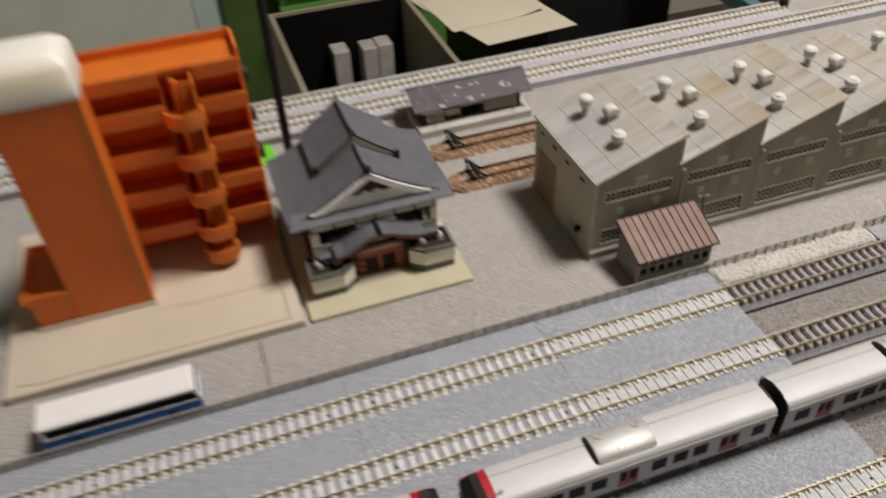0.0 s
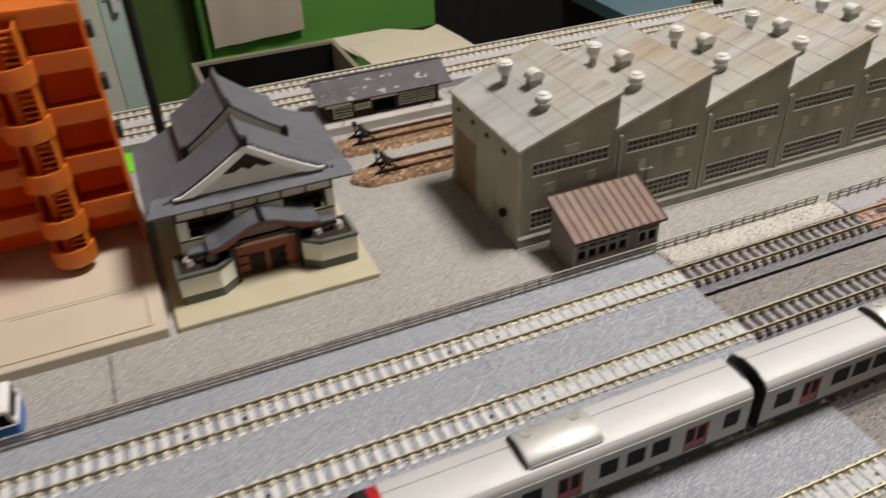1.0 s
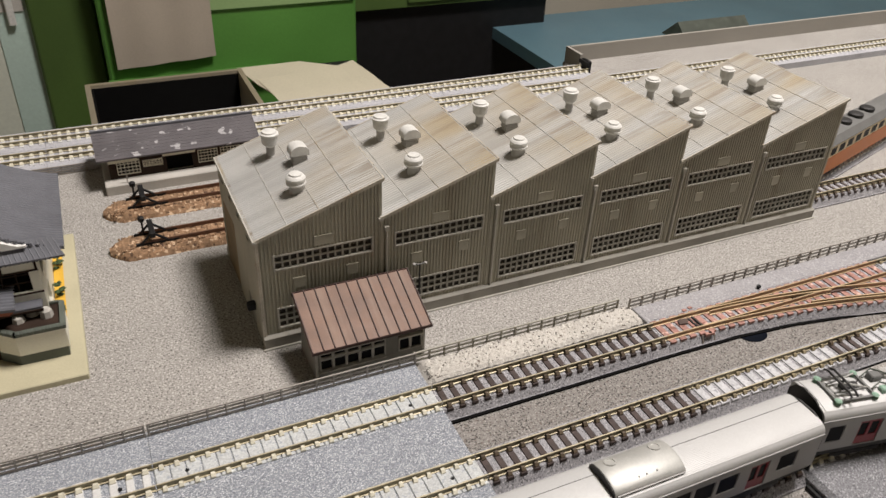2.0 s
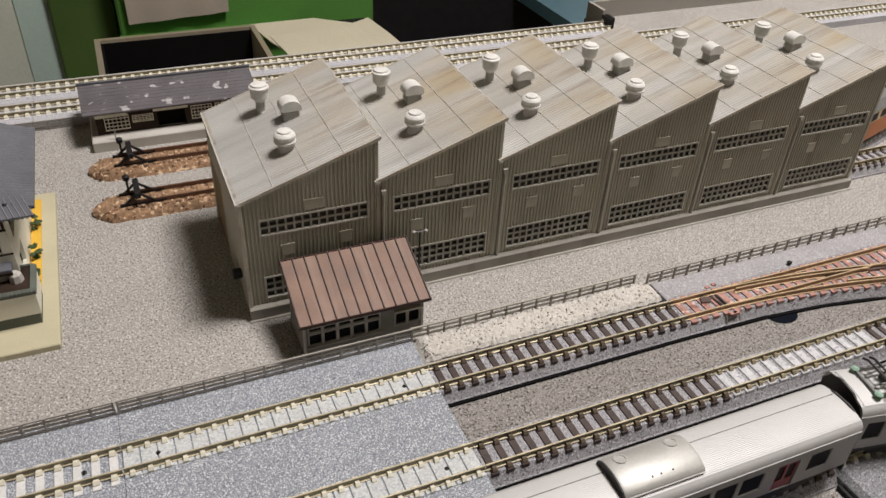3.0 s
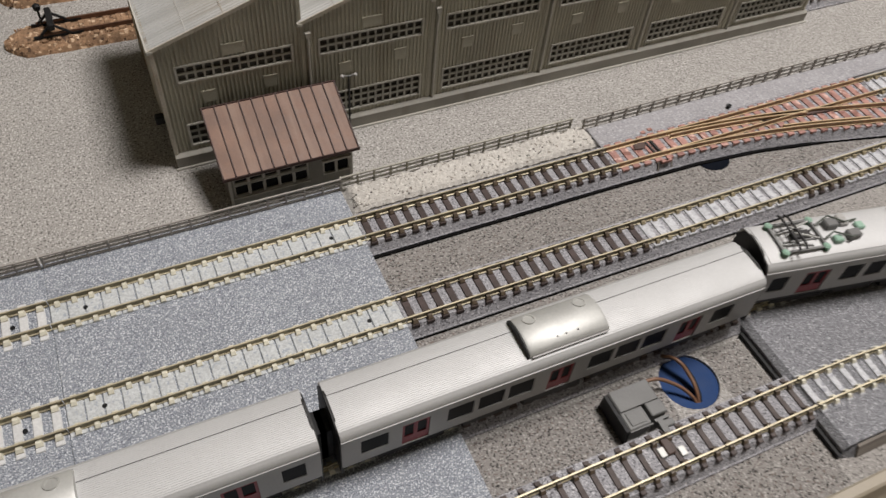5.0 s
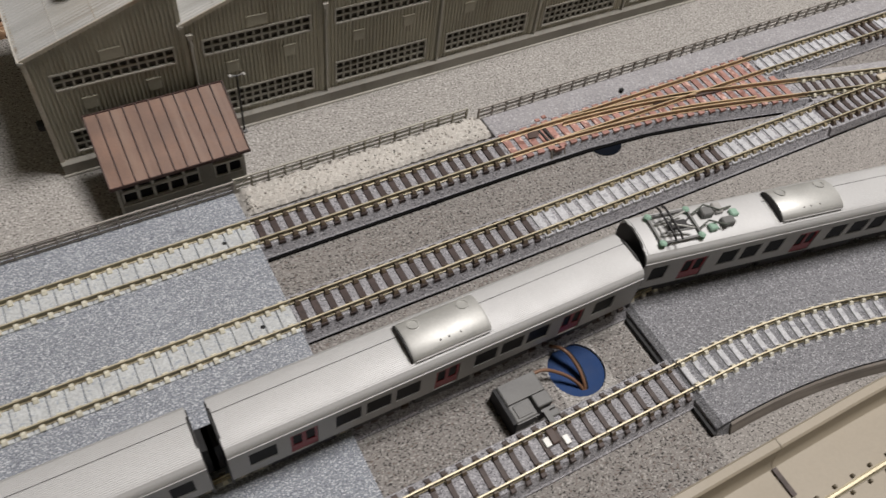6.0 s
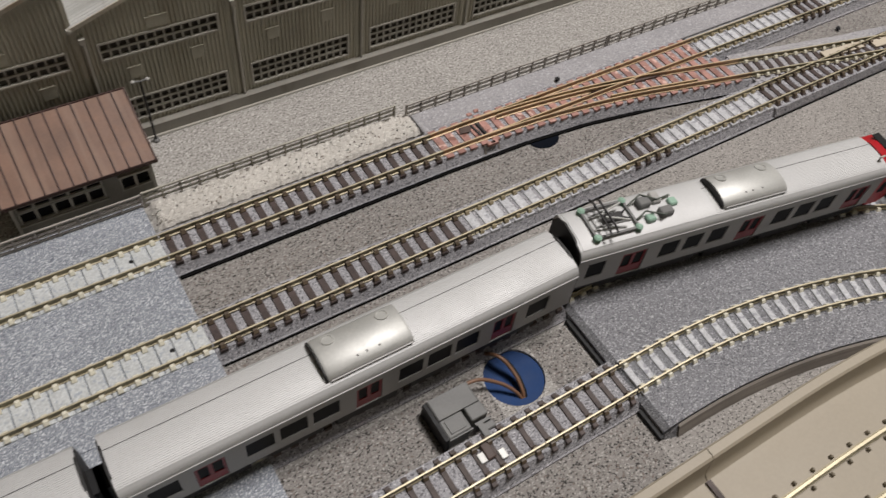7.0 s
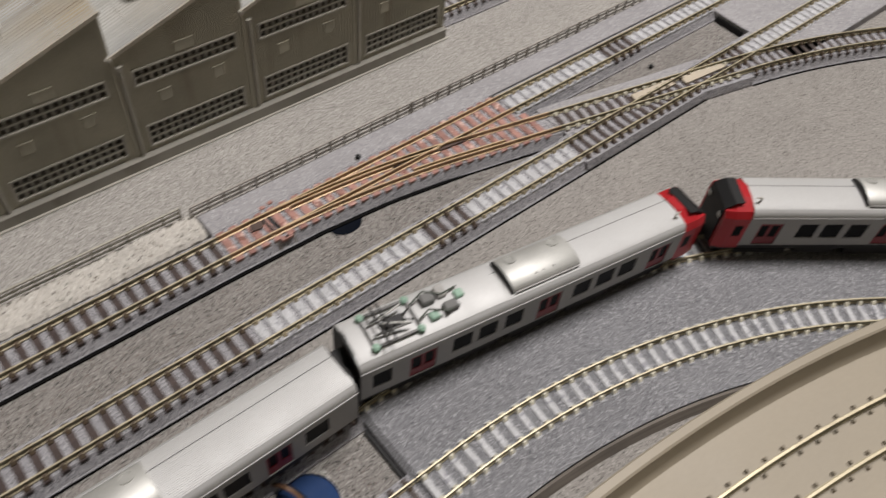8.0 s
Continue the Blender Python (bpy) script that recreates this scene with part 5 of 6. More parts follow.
# planters with coping, soil and rocks
for s in (-1, 1):
    poly = [(s * 40, 14), (s * 22.5, 14), (s * 15.5, 19.5), (s * 15.5, 31.5), (s * 40, 31.5)]
    inner = [(s * 38.6, 15.6), (s * 23.2, 15.6), (s * 17.0, 20.4), (s * 17.0, 31.5), (s * 38.6, 31.5)]
    pl = part("planter", MB().rings([[(x, y, 7.2) for x, y in poly], [(x, y, 16.4) for x, y in poly]]), CREAM, bath, "cream planter with dark coping")
    part("planter_base", MB().prism([(x * 0.985, y + 0.3) for x, y in poly], "z", 2.6, 7.25), GREYGREEN, pl)
    cop = MB()
    cop.rings([[(x * 1.012, y - 0.5, 16.4) for x, y in poly], [(x * 1.012, y - 0.5, 17.6) for x, y in poly], [(x, y, 18.0) for x, y in inner], [(x, y, 16.45) for x, y in inner]], cap=False)
    part("coping", cop, GREYGREEN, pl, "grey green ribbed coping")
    for i in range(15):
        a = i / 14
        for seg in ((poly[0], poly[1]), (poly[1], poly[2])):
            if seg[0] is poly[1] and i % 2:
                continue
            x, y = seg[0][0] + (seg[1][0] - seg[0][0]) * a, seg[0][1] + (seg[1][1] - seg[0][1]) * a
            part("coping_tile", MB().box(x - 0.35, y - 0.7, 16.6, x + 0.35, y + 1.2, 18.1), GREYGREEN, pl)
    part("soil", MB().prism(inner, "z", 16.0, 16.6), DARKWOOD, pl)
    for k in range(3):
        part("rock", MB().lathe(s * (24 + 5 * k), 24 + (k % 2) * 3, [(2.6, 16.4), (2.2, 18.6 + k * 0.4), (1.0, 19.8 + k * 0.4)], 7), CONCRETE, pl)
for y in (42, 58, 80):
    bush = MB()
    for k in range(10):
        bush.lathe(37.5 + random.uniform(-1.2, 1.2), y + random.uniform(-3, 3), [(0.3, 2.6 + k * 0.55), (random.uniform(0.9, 1.6), 3.3 + k * 0.55), (0.3, 4.2 + k * 0.55)], 6)
    part("shrub", bush, FOLIAGE, bath, "small dark green shrub by the wall")
part("yellow_path", MB().box(35.2, 36, 2.6, 39.2, 104, 3.2), YELLOW, bath, "yellow strip on the base plate")


def z_main(x, half, z0, rise, power=1.35):
    return z0 + rise * max(0.0, 1 - abs(x) / half) ** power


def curved_roof(name, half, z0, rise, y0, y1, parent, label, cx=0.0, power=1.35, thick=1.3, pitch=1.9):
    n = 24
    xs = [-half + 2 * half * i / n for i in range(n + 1)]
    zf = lambda x: z_main(x - cx, half, z0, rise, power)
    r = part(name, MB().band([cx + x for x in xs], lambda x: zf(x) - thick, zf, y0, y1), TILE, parent, label)
    ribs = MB()
    k = int((y1 - y0) / pitch)
    for j in range(k):
        y = y0 + (j + 0.5) * (y1 - y0) / k
        for sgn in (-1, 1):
            rings = []
            for i in range(10):
                x = sgn * half * (1.005 - 0.995 * i / 9)
                z = z_main(x, half, z0, rise, power)
                rings.append([(cx + x, y - 0.42, z - 0.1), (cx + x, y, z + 0.38), (cx + x, y + 0.42, z - 0.1)])
            ribs.rings(rings)
    part("tile_ribs", ribs, TILE, r)["kind"] = "stuff"
    part("ridge", MB().rings([[(cx - 1.2, y, z0 + rise - 0.8), (cx + 1.2, y, z0 + rise - 0.8), (cx + 0.9, y, z0 + rise + 1.3), (cx, y, z0 + rise + 1.8 + up_), (cx - 0.9, y, z0 + rise + 1.3)] for y, up_ in ((y0 - 0.6, 1.2), (y0 + 5, 0.0), (y1 - 5, 0.0), (y1 + 0.6, 1.2))]), TILE, r)
    return r


main = curved_roof("main_roof", 45.5, 41.6, 23.5, 32.2, 97.5, bath, "slate grey tiled main roof with curved eaves")
# skirt in front of the gable
sk = MB()
sk.rings([[(-45.5, 27.0, 40.2), (45.5, 27.0, 40.2), (45.5, 27.0, 41.0), (-45.5, 27.0, 41.0)], [(-42, 34.0, 44.6), (42, 34.0, 44.6), (42, 34.0, 46.0), (-42, 34.0, 46.0)]])
skirt = part("front_eave", sk, TILE, bath, "slate grey tiled front eave")
ribs = MB()
for i in range(46):
    x = -45 + 2 * i
    ribs.rings([[(x - 0.42, 26.9, 40.9), (x, 26.9, 41.12), (x + 0.42, 26.9, 40.9)], [(x * 0.93 - 0.42, 34.0, 45.9), (x * 0.93, 34.0, 46.1), (x * 0.93 + 0.42, 34.0, 45.9)]])
part("tile_ribs", ribs, TILE, skirt)["kind"] = "stuff"
dent = MB()
for i in range(60):
    x = -44.5 + 89 * i / 59
    dent.box(x - 0.25, 27.05, 39.9, x + 0.25, 27.7, 40.3)
part("rafter_ends", dent, DARKWOOD, skirt)["kind"] = "stuff"
# gable with white bargeboards and dark ornament
gx = [-33 + 66 * i / 24 for i in range(25)]
under = lambda x: max(z_main(x, 45.5, 41.6, 23.5) - 1.2, 45.7)
gab = part("gable", MB().band(gx, lambda x: 45.0, under, 31.4, 32.4), WHITE, bath, "white gable with dark carved ornament")
part("bargeboard", MB().band(gx, lambda x: max(under(x) - 3.5, 45.1), lambda x: under(x) + 0.3, 30.0, 31.2), WHITE, gab, "white bargeboard")
part("ornament", MB().prism([(-11.0, 53.0), (-6.4, 56.2), (0, 60.4), (6.4, 56.2), (11.0, 53.0), (6.4, 52.8), (3, 54.6), (0, 52.8), (-3, 54.6), (-6.4, 52.8)], "y", 29.5, 30.0), DARKWOOD, gab, "dark carved gable ornament")
edge = MB()
for i in range(38):
    x = -44 + 88 * i / 37
    edge.lathe(x, 31.6, [(0.7, z_main(x, 45.5, 41.6, 23.5) - 0.6), (0.7, z_main(x, 45.5, 41.6, 23.5) + 0.9), (0.3, z_main(x, 45.5, 41.6, 23.5) + 1.2)], 7)
part("verge_tiles", edge, TILE, main)["kind"] = "stuff"
part("ridge_end", MB().cbox(-1.7, 29.8, 63.6, 1.7, 32.6, 68.0, 0.5), BLACK, main, "dark ridge-end tile")
# raised roof monitor
curved_roof("monitor_roof", 24.5, 54.0, 17.5, 58.5, 99.5, bath, "slate grey raised roof over the bath hall", power=1.15, thick=1.2)
part("monitor_wall", MB().band([-21 + 42 * i / 14 for i in range(15)], lambda x: 46, lambda x: z_main(x, 24.5, 54.0, 17.5, 1.15) - 1.1, 59.3, 96), CREAM, bath, "cream monitor wall")
for s in (-1, 1):
    part("eave_bracket", MB().box(s * 22.9 - 1.3, 57.6, 50.0, s * 22.9 + 1.3, 60.0, 55.4), BLACK, bath)
mz = lambda x: z_main(x, 24.5, 54.0, 17.5, 1.15)
part("monitor_verge", MB().band([-24.5 + 49 * i / 12 for i in range(13)], lambda x: mz(x) - 1.0, mz, 57.9, 58.6), BLACK, bath, "dark verge board")
# porch roof with a curved front
pf = [(-25, 25.2), (-20, 26.0), (-13, 29.4), (-6, 32.6), (0, 33.8), (6, 32.6), (13, 29.8), (20, 27.4), (25, 26.8)]
pr = part("porch_roof", MB().rings([[(x, 17.5, z) for x, z in pf] + [(x, 17.5, z - 1.3) for x, z in reversed(pf)], [(x * 0.96, 33.5, z + 1.6) for x, z in pf] + [(x * 0.96, 33.5, z + 0.3) for x, z in reversed(pf)]]), TILE, bath, "curved grey tiled porch roof")
ribs = MB()
for k in range(8):
    y = 18.2 + k * 1.9
    d = (y - 17.5) / 16 * 1.6
    ribs.rings([[(x, y - 0.4, z + d), (x, y, z + d + 0.45), (x, y + 0.4, z + d)] for x, z in pf])
part("tile_ribs", ribs, TILE, pr)["kind"] = "stuff"
part("ridge", MB().rings([[(-1.2, y, 33.0 + d), (1.2, y, 33.0 + d), (0.8, y, 35.4 + d), (-0.8, y, 35.4 + d)] for y, d in ((16.8, 0.6), (33, 1.4))]), BLACK, pr)
part("porch_fascia", MB().prism([(x, z - 1.2) for x, z in pf] + [(x * 0.9, z - 3.0) for x, z in reversed(pf)], "y", 18.2, 19.0), BRICKRED, pr)
for s in (-1, 1):
    part("porch_post", MB().box(s * 14.4 - 0.7, 20.5, 2.6, s * 14.4 + 0.7, 22, 28), DARKWOOD, pr)
chim = thing("chimney", -181.5, 184, 0, "tall thin black bathhouse chimney", "chimney")
part("flue", MB().lathe(0, 0, [(2.7, 0), (2.5, 80), (2.2, 165), (2.2, 172)], 16), BLACK, chim, smooth=True)
part("foot", MB().cbox(-5, -5, 0, 5, 5, 6, 0.5), GREYGREEN, chim)

# ---- orange apartment block on its beige base ----
apt = thing("apartment_block", -270, 130, 1.6, "unpainted orange plastic apartment block with balconies", "apartment building")
X = lambda x: x + 270
Yy = lambda y: y - 130
bp = part("base_plate", MB().cbox(X(-346), Yy(64.5), -1.6, X(-200.5), Yy(196), 3.4, 0.5), BEIGE, apt, "beige plastic base plate")
part("kerb", MB().box(X(-330), Yy(68.4), 3.4, X(-206), Yy(69.4), 4.1), BEIGE, bp)
part("kerb", MB().box(X(-207), Yy(69.42), 3.4, X(-205.8), Yy(130), 4.1), BEIGE, bp)
part("kerb", MB().prism([(X(-340), Yy(70.2)), (X(-336), Yy(70.2)), (X(-330), Yy(68.4)), (X(-330), Yy(69.4)), (X(-335.6), Yy(71.2)), (X(-340), Yy(71.2))], "z", 3.4, 4.1), BEIGE, bp)
part("path_edge", MB().box(X(-262), Yy(98), 3.4, X(-209), Yy(98.6), 3.8), BEIGE, bp)
part("drive", MB().cbox(X(-272), Yy(100), 3.4, X(-209), Yy(133), 3.8, 0.15), BEIGE, bp, "beige paved court")
tw = part("tower", MB().cbox(X(-311), Yy(107), 3.4, X(-273), Yy(138), 127, 0.6), ORANGE, apt, "orange stair tower")
part("corner_strip", MB().box(X(-276), Yy(106.4), 3.4, X(-272.4), Yy(107), 127), ORANGE, tw)
part("water_tank", MB().rings([[(X(a + c), Yy(106 + e), z), (X(b - c), Yy(106 + e), z), (X(b), Yy(106 + e + c), z), (X(b), Yy(138.6 - e - c), z), (X(b - c), Yy(138.6 - e), z), (X(a + c), Yy(138.6 - e), z), (X(a), Yy(138.6 - e - c), z), (X(a), Yy(106 + e + c), z)]
                                    for a, b, e, c, z in ((-312.4, -271.6, 0, 1.2, 126.6), (-311.6, -272.4, 0.6, 1.6, 141.5), (-310.4, -273.6, 1.8, 2.2, 143.6), (-307.0, -277.0, 5.0, 3.0, 146.4), (-303.0, -281.0, 9.0, 3.0, 146.9))]), IVORY, apt, "ivory plastic roof block on the tower")
part("low_wing", MB().cbox(X(-330), Yy(107.3), 3.4, X(-311), Yy(150), 23, 0.4), ORANGE, apt)
part("low_wing_parapet", MB().panel(X(-333), X(-311.2), Yy(106.6), Yy(152), [(X(-328.6), X(-311.2), Yy(109.4), Yy(149))], lambda u, v, w: (u, v, w), 21.4, 25.2), ORANGE, apt)
part("tower_sill", MB().box(X(-331), Yy(105.2), 3.4, X(-272.6), Yy(106.38), 5.6), BEIGE, apt, "beige sill along the tower's foot")
ZF = [3.4, 26, 49, 72, 95, 118]
bx0, bx1, by0, by1 = -280, -201, 134, 158
part("back_wall", MB().box(X(bx0), Yy(by1 - 1.5), 3.4, X(bx1), Yy(by1), 118), ORANGE, apt)
part("side_wall", MB().box(X(bx1 - 1.4), Yy(by0 + 1), 3.4, X(bx1), Yy(by1 - 1.5), 118), ORANGE, apt)
part("side_wall", MB().box(X(-241.5), Yy(by0 + 2), 3.4, X(-240.3), Yy(by1 - 1.5), 118), ORANGE, apt)
part("side_wall", MB().box(X(-226), Yy(by0 + 2), 3.4, X(-224.8), Yy(by1 - 1.5), 118), ORANGE, apt)
sx, sy = -232.5, 127.5
for k, z in enumerate(ZF):
    if k:
        part("floor_slab", MB().box(X(bx0), Yy(by0), z - 1.4, X(bx1 - 1.5), Yy(by1 - 1.5), z), ORANGE, apt)
    if 0 < k < 5:
        for a, b in ((bx0 + 0.5, -241), (-224, bx1)):
            part("balcony_parapet", MB().box(X(a), Yy(by0 - 1.6), z - 1.4, X(b), Yy(by0), z + 6.6), ORANGE, apt)
    if k == 5:
        for a, b, c, d, lo, hi in ((bx0, -241, by0 - 1.6, by0, -5.5, 2.2), (-224, bx1, by0 - 1.6, by0, -5.5, 2.2), (bx0, bx1, by1 - 1.5, by1, 0, 7.0), (bx1 - 1.5, bx1, by0, by1 - 1.5, 0, 7.0)):
            part("roof_parapet", MB().box(X(a), Yy(c), z + lo, X(b), Yy(d), z + hi), ORANGE, apt)
        part("roof_deck", MB().box(X(bx0), Yy(by0 + 0.02), z, X(bx1 - 1.52), Yy(by1 - 1.52), z + 2.0), ORANGE, apt)
    # stair turret: curved band, post and steps
    z0 = z if k else 10.0
    ring = []
    for r, zz in ((9.6, z0 - 1.4), (9.6, z0 + 7.0), (8.4, z0 + 7.0), (8.4, z0 - 1.4)):
        ring.append([(X(sx) + r * math.cos(a), Yy(sy) + r * math.sin(a) * 0.95, zz) for a in [math.pi + math.pi * j / 16 for j in range(17)]])
    ring.append(ring[0])
    if k < 5:
        band = part("stair_band", MB().rings(ring, cap=False, closed=False), ORANGE, apt, smooth=True)
        part("landing", MB().prism([(X(sx) + 8.6 * math.cos(math.pi + math.pi * j / 12), Yy(sy) + 8.2 * math.sin(math.pi + math.pi * j / 12)) for j in range(13)] + [(X(sx) + 8.6, Yy(by0 + 1)), (X(sx) - 8.6, Yy(by0 + 1))], "z", z0 - 1.4, z0 - 0.2), ORANGE, band)
        for j in range(9):
            zs = z0 + 1.4 + j * 2.3
            part("step", MB().box(X(sx) + 0.8, Yy(sy) - 7.0 + j * 0.75, zs - 0.7, X(sx) + 6.4, Yy(sy) - 5.2 + j * 0.75, zs), ORANGE, band)
        part("stair_wall", MB().box(X(sx) + 6.6, Yy(sy) - 6, z0, X(sx) + 7.6, Yy(by0), min(z0 + 21.6, 128)), ORANGE, band)
        part("newel", MB().lathe(X(sx) - 1.4, Yy(sy) + 0.5, [(1.8, z0 - 0.2), (1.8, z0 + 21.6)], 12), ORANGE, band, smooth=True)
part("turret_foot", MB().lathe(X(sx), Yy(sy) + 0.5, [(4.5, 3.4), (4.5, 9)], 16), GREYGREEN, apt)
for z in (60, 83, 106):
    part("wall_unit", MB().cbox(X(bx1), Yy(140), z - 3, X(bx1) + 3, Yy(146), z + 3, 0.4), BOGIE, apt, "small dark wall unit")

# ---- bus ----
bus = thing("bus", -291.0, 36.0, 0, "white and blue model bus parked behind the fence", "bus")
L2, W2 = 35.0, 8.3
part("lower_body", MB().rings([[(-L2, -W2, 1.6), (L2 - 0.8, -W2, 1.6), (L2, -W2 + 1, 1.6), (L2, W2 - 1, 1.6), (L2 - 0.8, W2, 1.6), (-L2, W2, 1.6)], [(-L2, -W2, 9.2), (L2 - 0.4, -W2, 9.2), (L2 + 0.4, -W2 + 1, 9.2), (L2 + 0.4, W2 - 1, 9.2), (L2 - 0.4, W2, 9.2), (-L2, W2, 9.2)]]), BUS_BLUE, bus, "blue lower body")
part("waist_band", MB().cbox(-L2 - 0.1, -W2 - 0.15, 9.2, L2 + 0.3, W2 + 0.15, 9.8, 0.2), BUS_WHITE, bus, "white waist band")
bw = part("window_band", MB().box(-L2 + 0.4, -W2 + 0.2, 9.8, L2 - 0.8, W2 - 0.2, 15.2), GLASS, bus, "dark window band")
for x in (-34.5, -21, -9, 3, 15, 27):
    for s in (-1, 1):
        part("pillar", MB().box(x - 0.35, s * W2 - 0.15, 9.8, x + 0.35, s * W2 + 0.05, 15.4), BLACK, bw)
for x in (-L2 + 0.2, ):
    part("rear_wall", MB().box(x - 0.4, -W2, 9.8, x + 2.6, W2, 15.5), BUS_WHITE, bus)
for s in (-1, 1):
    part("front_pillar", MB().rings([[(L2 - 1.0, s * W2 - s * 1.4, 9.8), (L2 + 0.2, s * W2 - s * 1.4, 9.8), (L2 + 0.2, s * W2, 9.8), (L2 - 1.0, s * W2, 9.8)], [(L2 - 2.6, s * W2 - s * 1.4, 15.5), (L2 - 1.6, s * W2 - s * 1.4, 15.5), (L2 - 1.6, s * W2, 15.5), (L2 - 2.6, s * W2, 15.5)]]), BUS_WHITE, bus)
part("roof", MB().rings([[(-L2, -W2, 15.2), (L2 - 1.2, -W2, 15.2), (L2 - 1.2, W2, 15.2), (-L2, W2, 15.2)], [(-L2, -W2, 16.6), (L2 - 1.8, -W2, 16.6), (L2 - 1.8, W2, 16.6), (-L2, W2, 16.6)], [(-L2 + 0.6, -W2 + 1.6, 17.6), (L2 - 3, -W2 + 1.6, 17.6), (L2 - 3, W2 - 1.6, 17.6), (-L2 + 0.6, W2 - 1.6, 17.6)]]), BUS_WHITE, bus, "white roof")
for x in (-20, 22):
    for s in (-1, 1):
        mb = MB(Matrix.Translation((x, s * (W2 - 0.6), 3.0)) @ Matrix.Rotation(math.pi / 2, 4, "X"))
        part("wheel", mb.lathe(0, 0, [(3.0, -0.9), (3.0, 0.9)], 16), BLACK, bus, smooth=True)

# ---- station on its platform ----
st = thing("station", -47, 230, 0, "dark wooden station with speckled slate roof on a platform", "station building")
part("platform", MB().cbox(-41.5, -17.5, 0, 42, 16, 5.6, 0.5), CONCRETE, st, "pale concrete platform")
sw = [(-34, -22, 7.6, 15.8), (-20.5, -10, 10.5, 14.5), (9, 20, 8.2, 15.8), (21.5, 33, 8.2, 15.8), (-8, 6, 5.7, 14.5)]
wl = part("front_wall", MB().panel(-38, 36, 5.6, 18, sw, lambda u, v, w: (u, w, v), -9.5, -8.3), DARKWOOD, st, "dark brown wooden wall")
part("upper_band", MB().box(-38.2, -9.8, 14.8, -22.8, -9.5, 18), CREAM, wl)
part("upper_band", MB().box(-9.8, -9.8, 15.2, 7.8, -9.5, 18), CREAM, wl)
for a, b, c, d in sw[:4]:
    wn = part("window", MB().panel(a, b, c, d, [(a + 0.4, b - 0.4, c + 0.4, d - 0.4)], lambda u, v, w: (u, w, v), -9.9, -9.4), CREAM, wl, "cream lattice window")
    for i in range(1, 6):
        part("mullion", MB().box(a + (b - a) * i / 6 - 0.18, -9.8, c + 0.3, a + (b - a) * i / 6 + 0.18, -9.5, d - 0.3), CREAM, wn)
    for j in range(1, 4):
        part("mullion", MB().box(a + 0.3, -9.75, c + (d - c) * j / 4 - 0.18, b - 0.3, -9.45, c + (d - c) * j / 4 + 0.18), CREAM, wn)
    part("pane", MB().box(a, -8.9, c, b, -8.6, d), GLASS, wn)
for x0, x1 in ((-38, -36.8), (34.8, 36)):
    part("side_wall", MB().prism([(-8.3, 5.6), (14, 5.6), (14, 18), (4, 24), (-8.3, 18)], "x", x0, x1), DARKWOOD, st)
part("back_wall", MB().box(-36.8, 13, 5.6, 34.8, 14, 18), DARKWOOD, st)
# station's unlit inside, painted as one near-black block
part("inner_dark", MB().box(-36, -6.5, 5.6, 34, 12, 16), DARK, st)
for y0, z0, y1, z1 in ((-12.6, 17.8, 7.0, 26.0), (20.5, 18.2, 7.0, 26.0)):
    r = part("roof", MB().prism([(y0, z0), (y1, z1), (y1, z1 + 0.9), (y0, z0 + 0.9)], "x", -43.5, 44), STATION_ROOF, st, "dark speckled slate roof")
    for i in range(1, 9):
        y, z = y0 + (y1 - y0) * i / 9, z0 + (z1 - z0) * i / 9
        part("slate_course", MB().box(-43.5, y - 0.15, z + 0.6, 44, y + 0.15, z + 0.95), STATION_ROOF, r)
part("ridge", MB().box(-43.8, 6.2, 26.2, 44.3, 7.8, 27.8), TILE, st)
for x in (-30, 28):
    part("lamp", MB().tube([(x, -16, 5.6), (x, -16, 14)], 0.35, 6), FENCE, st)

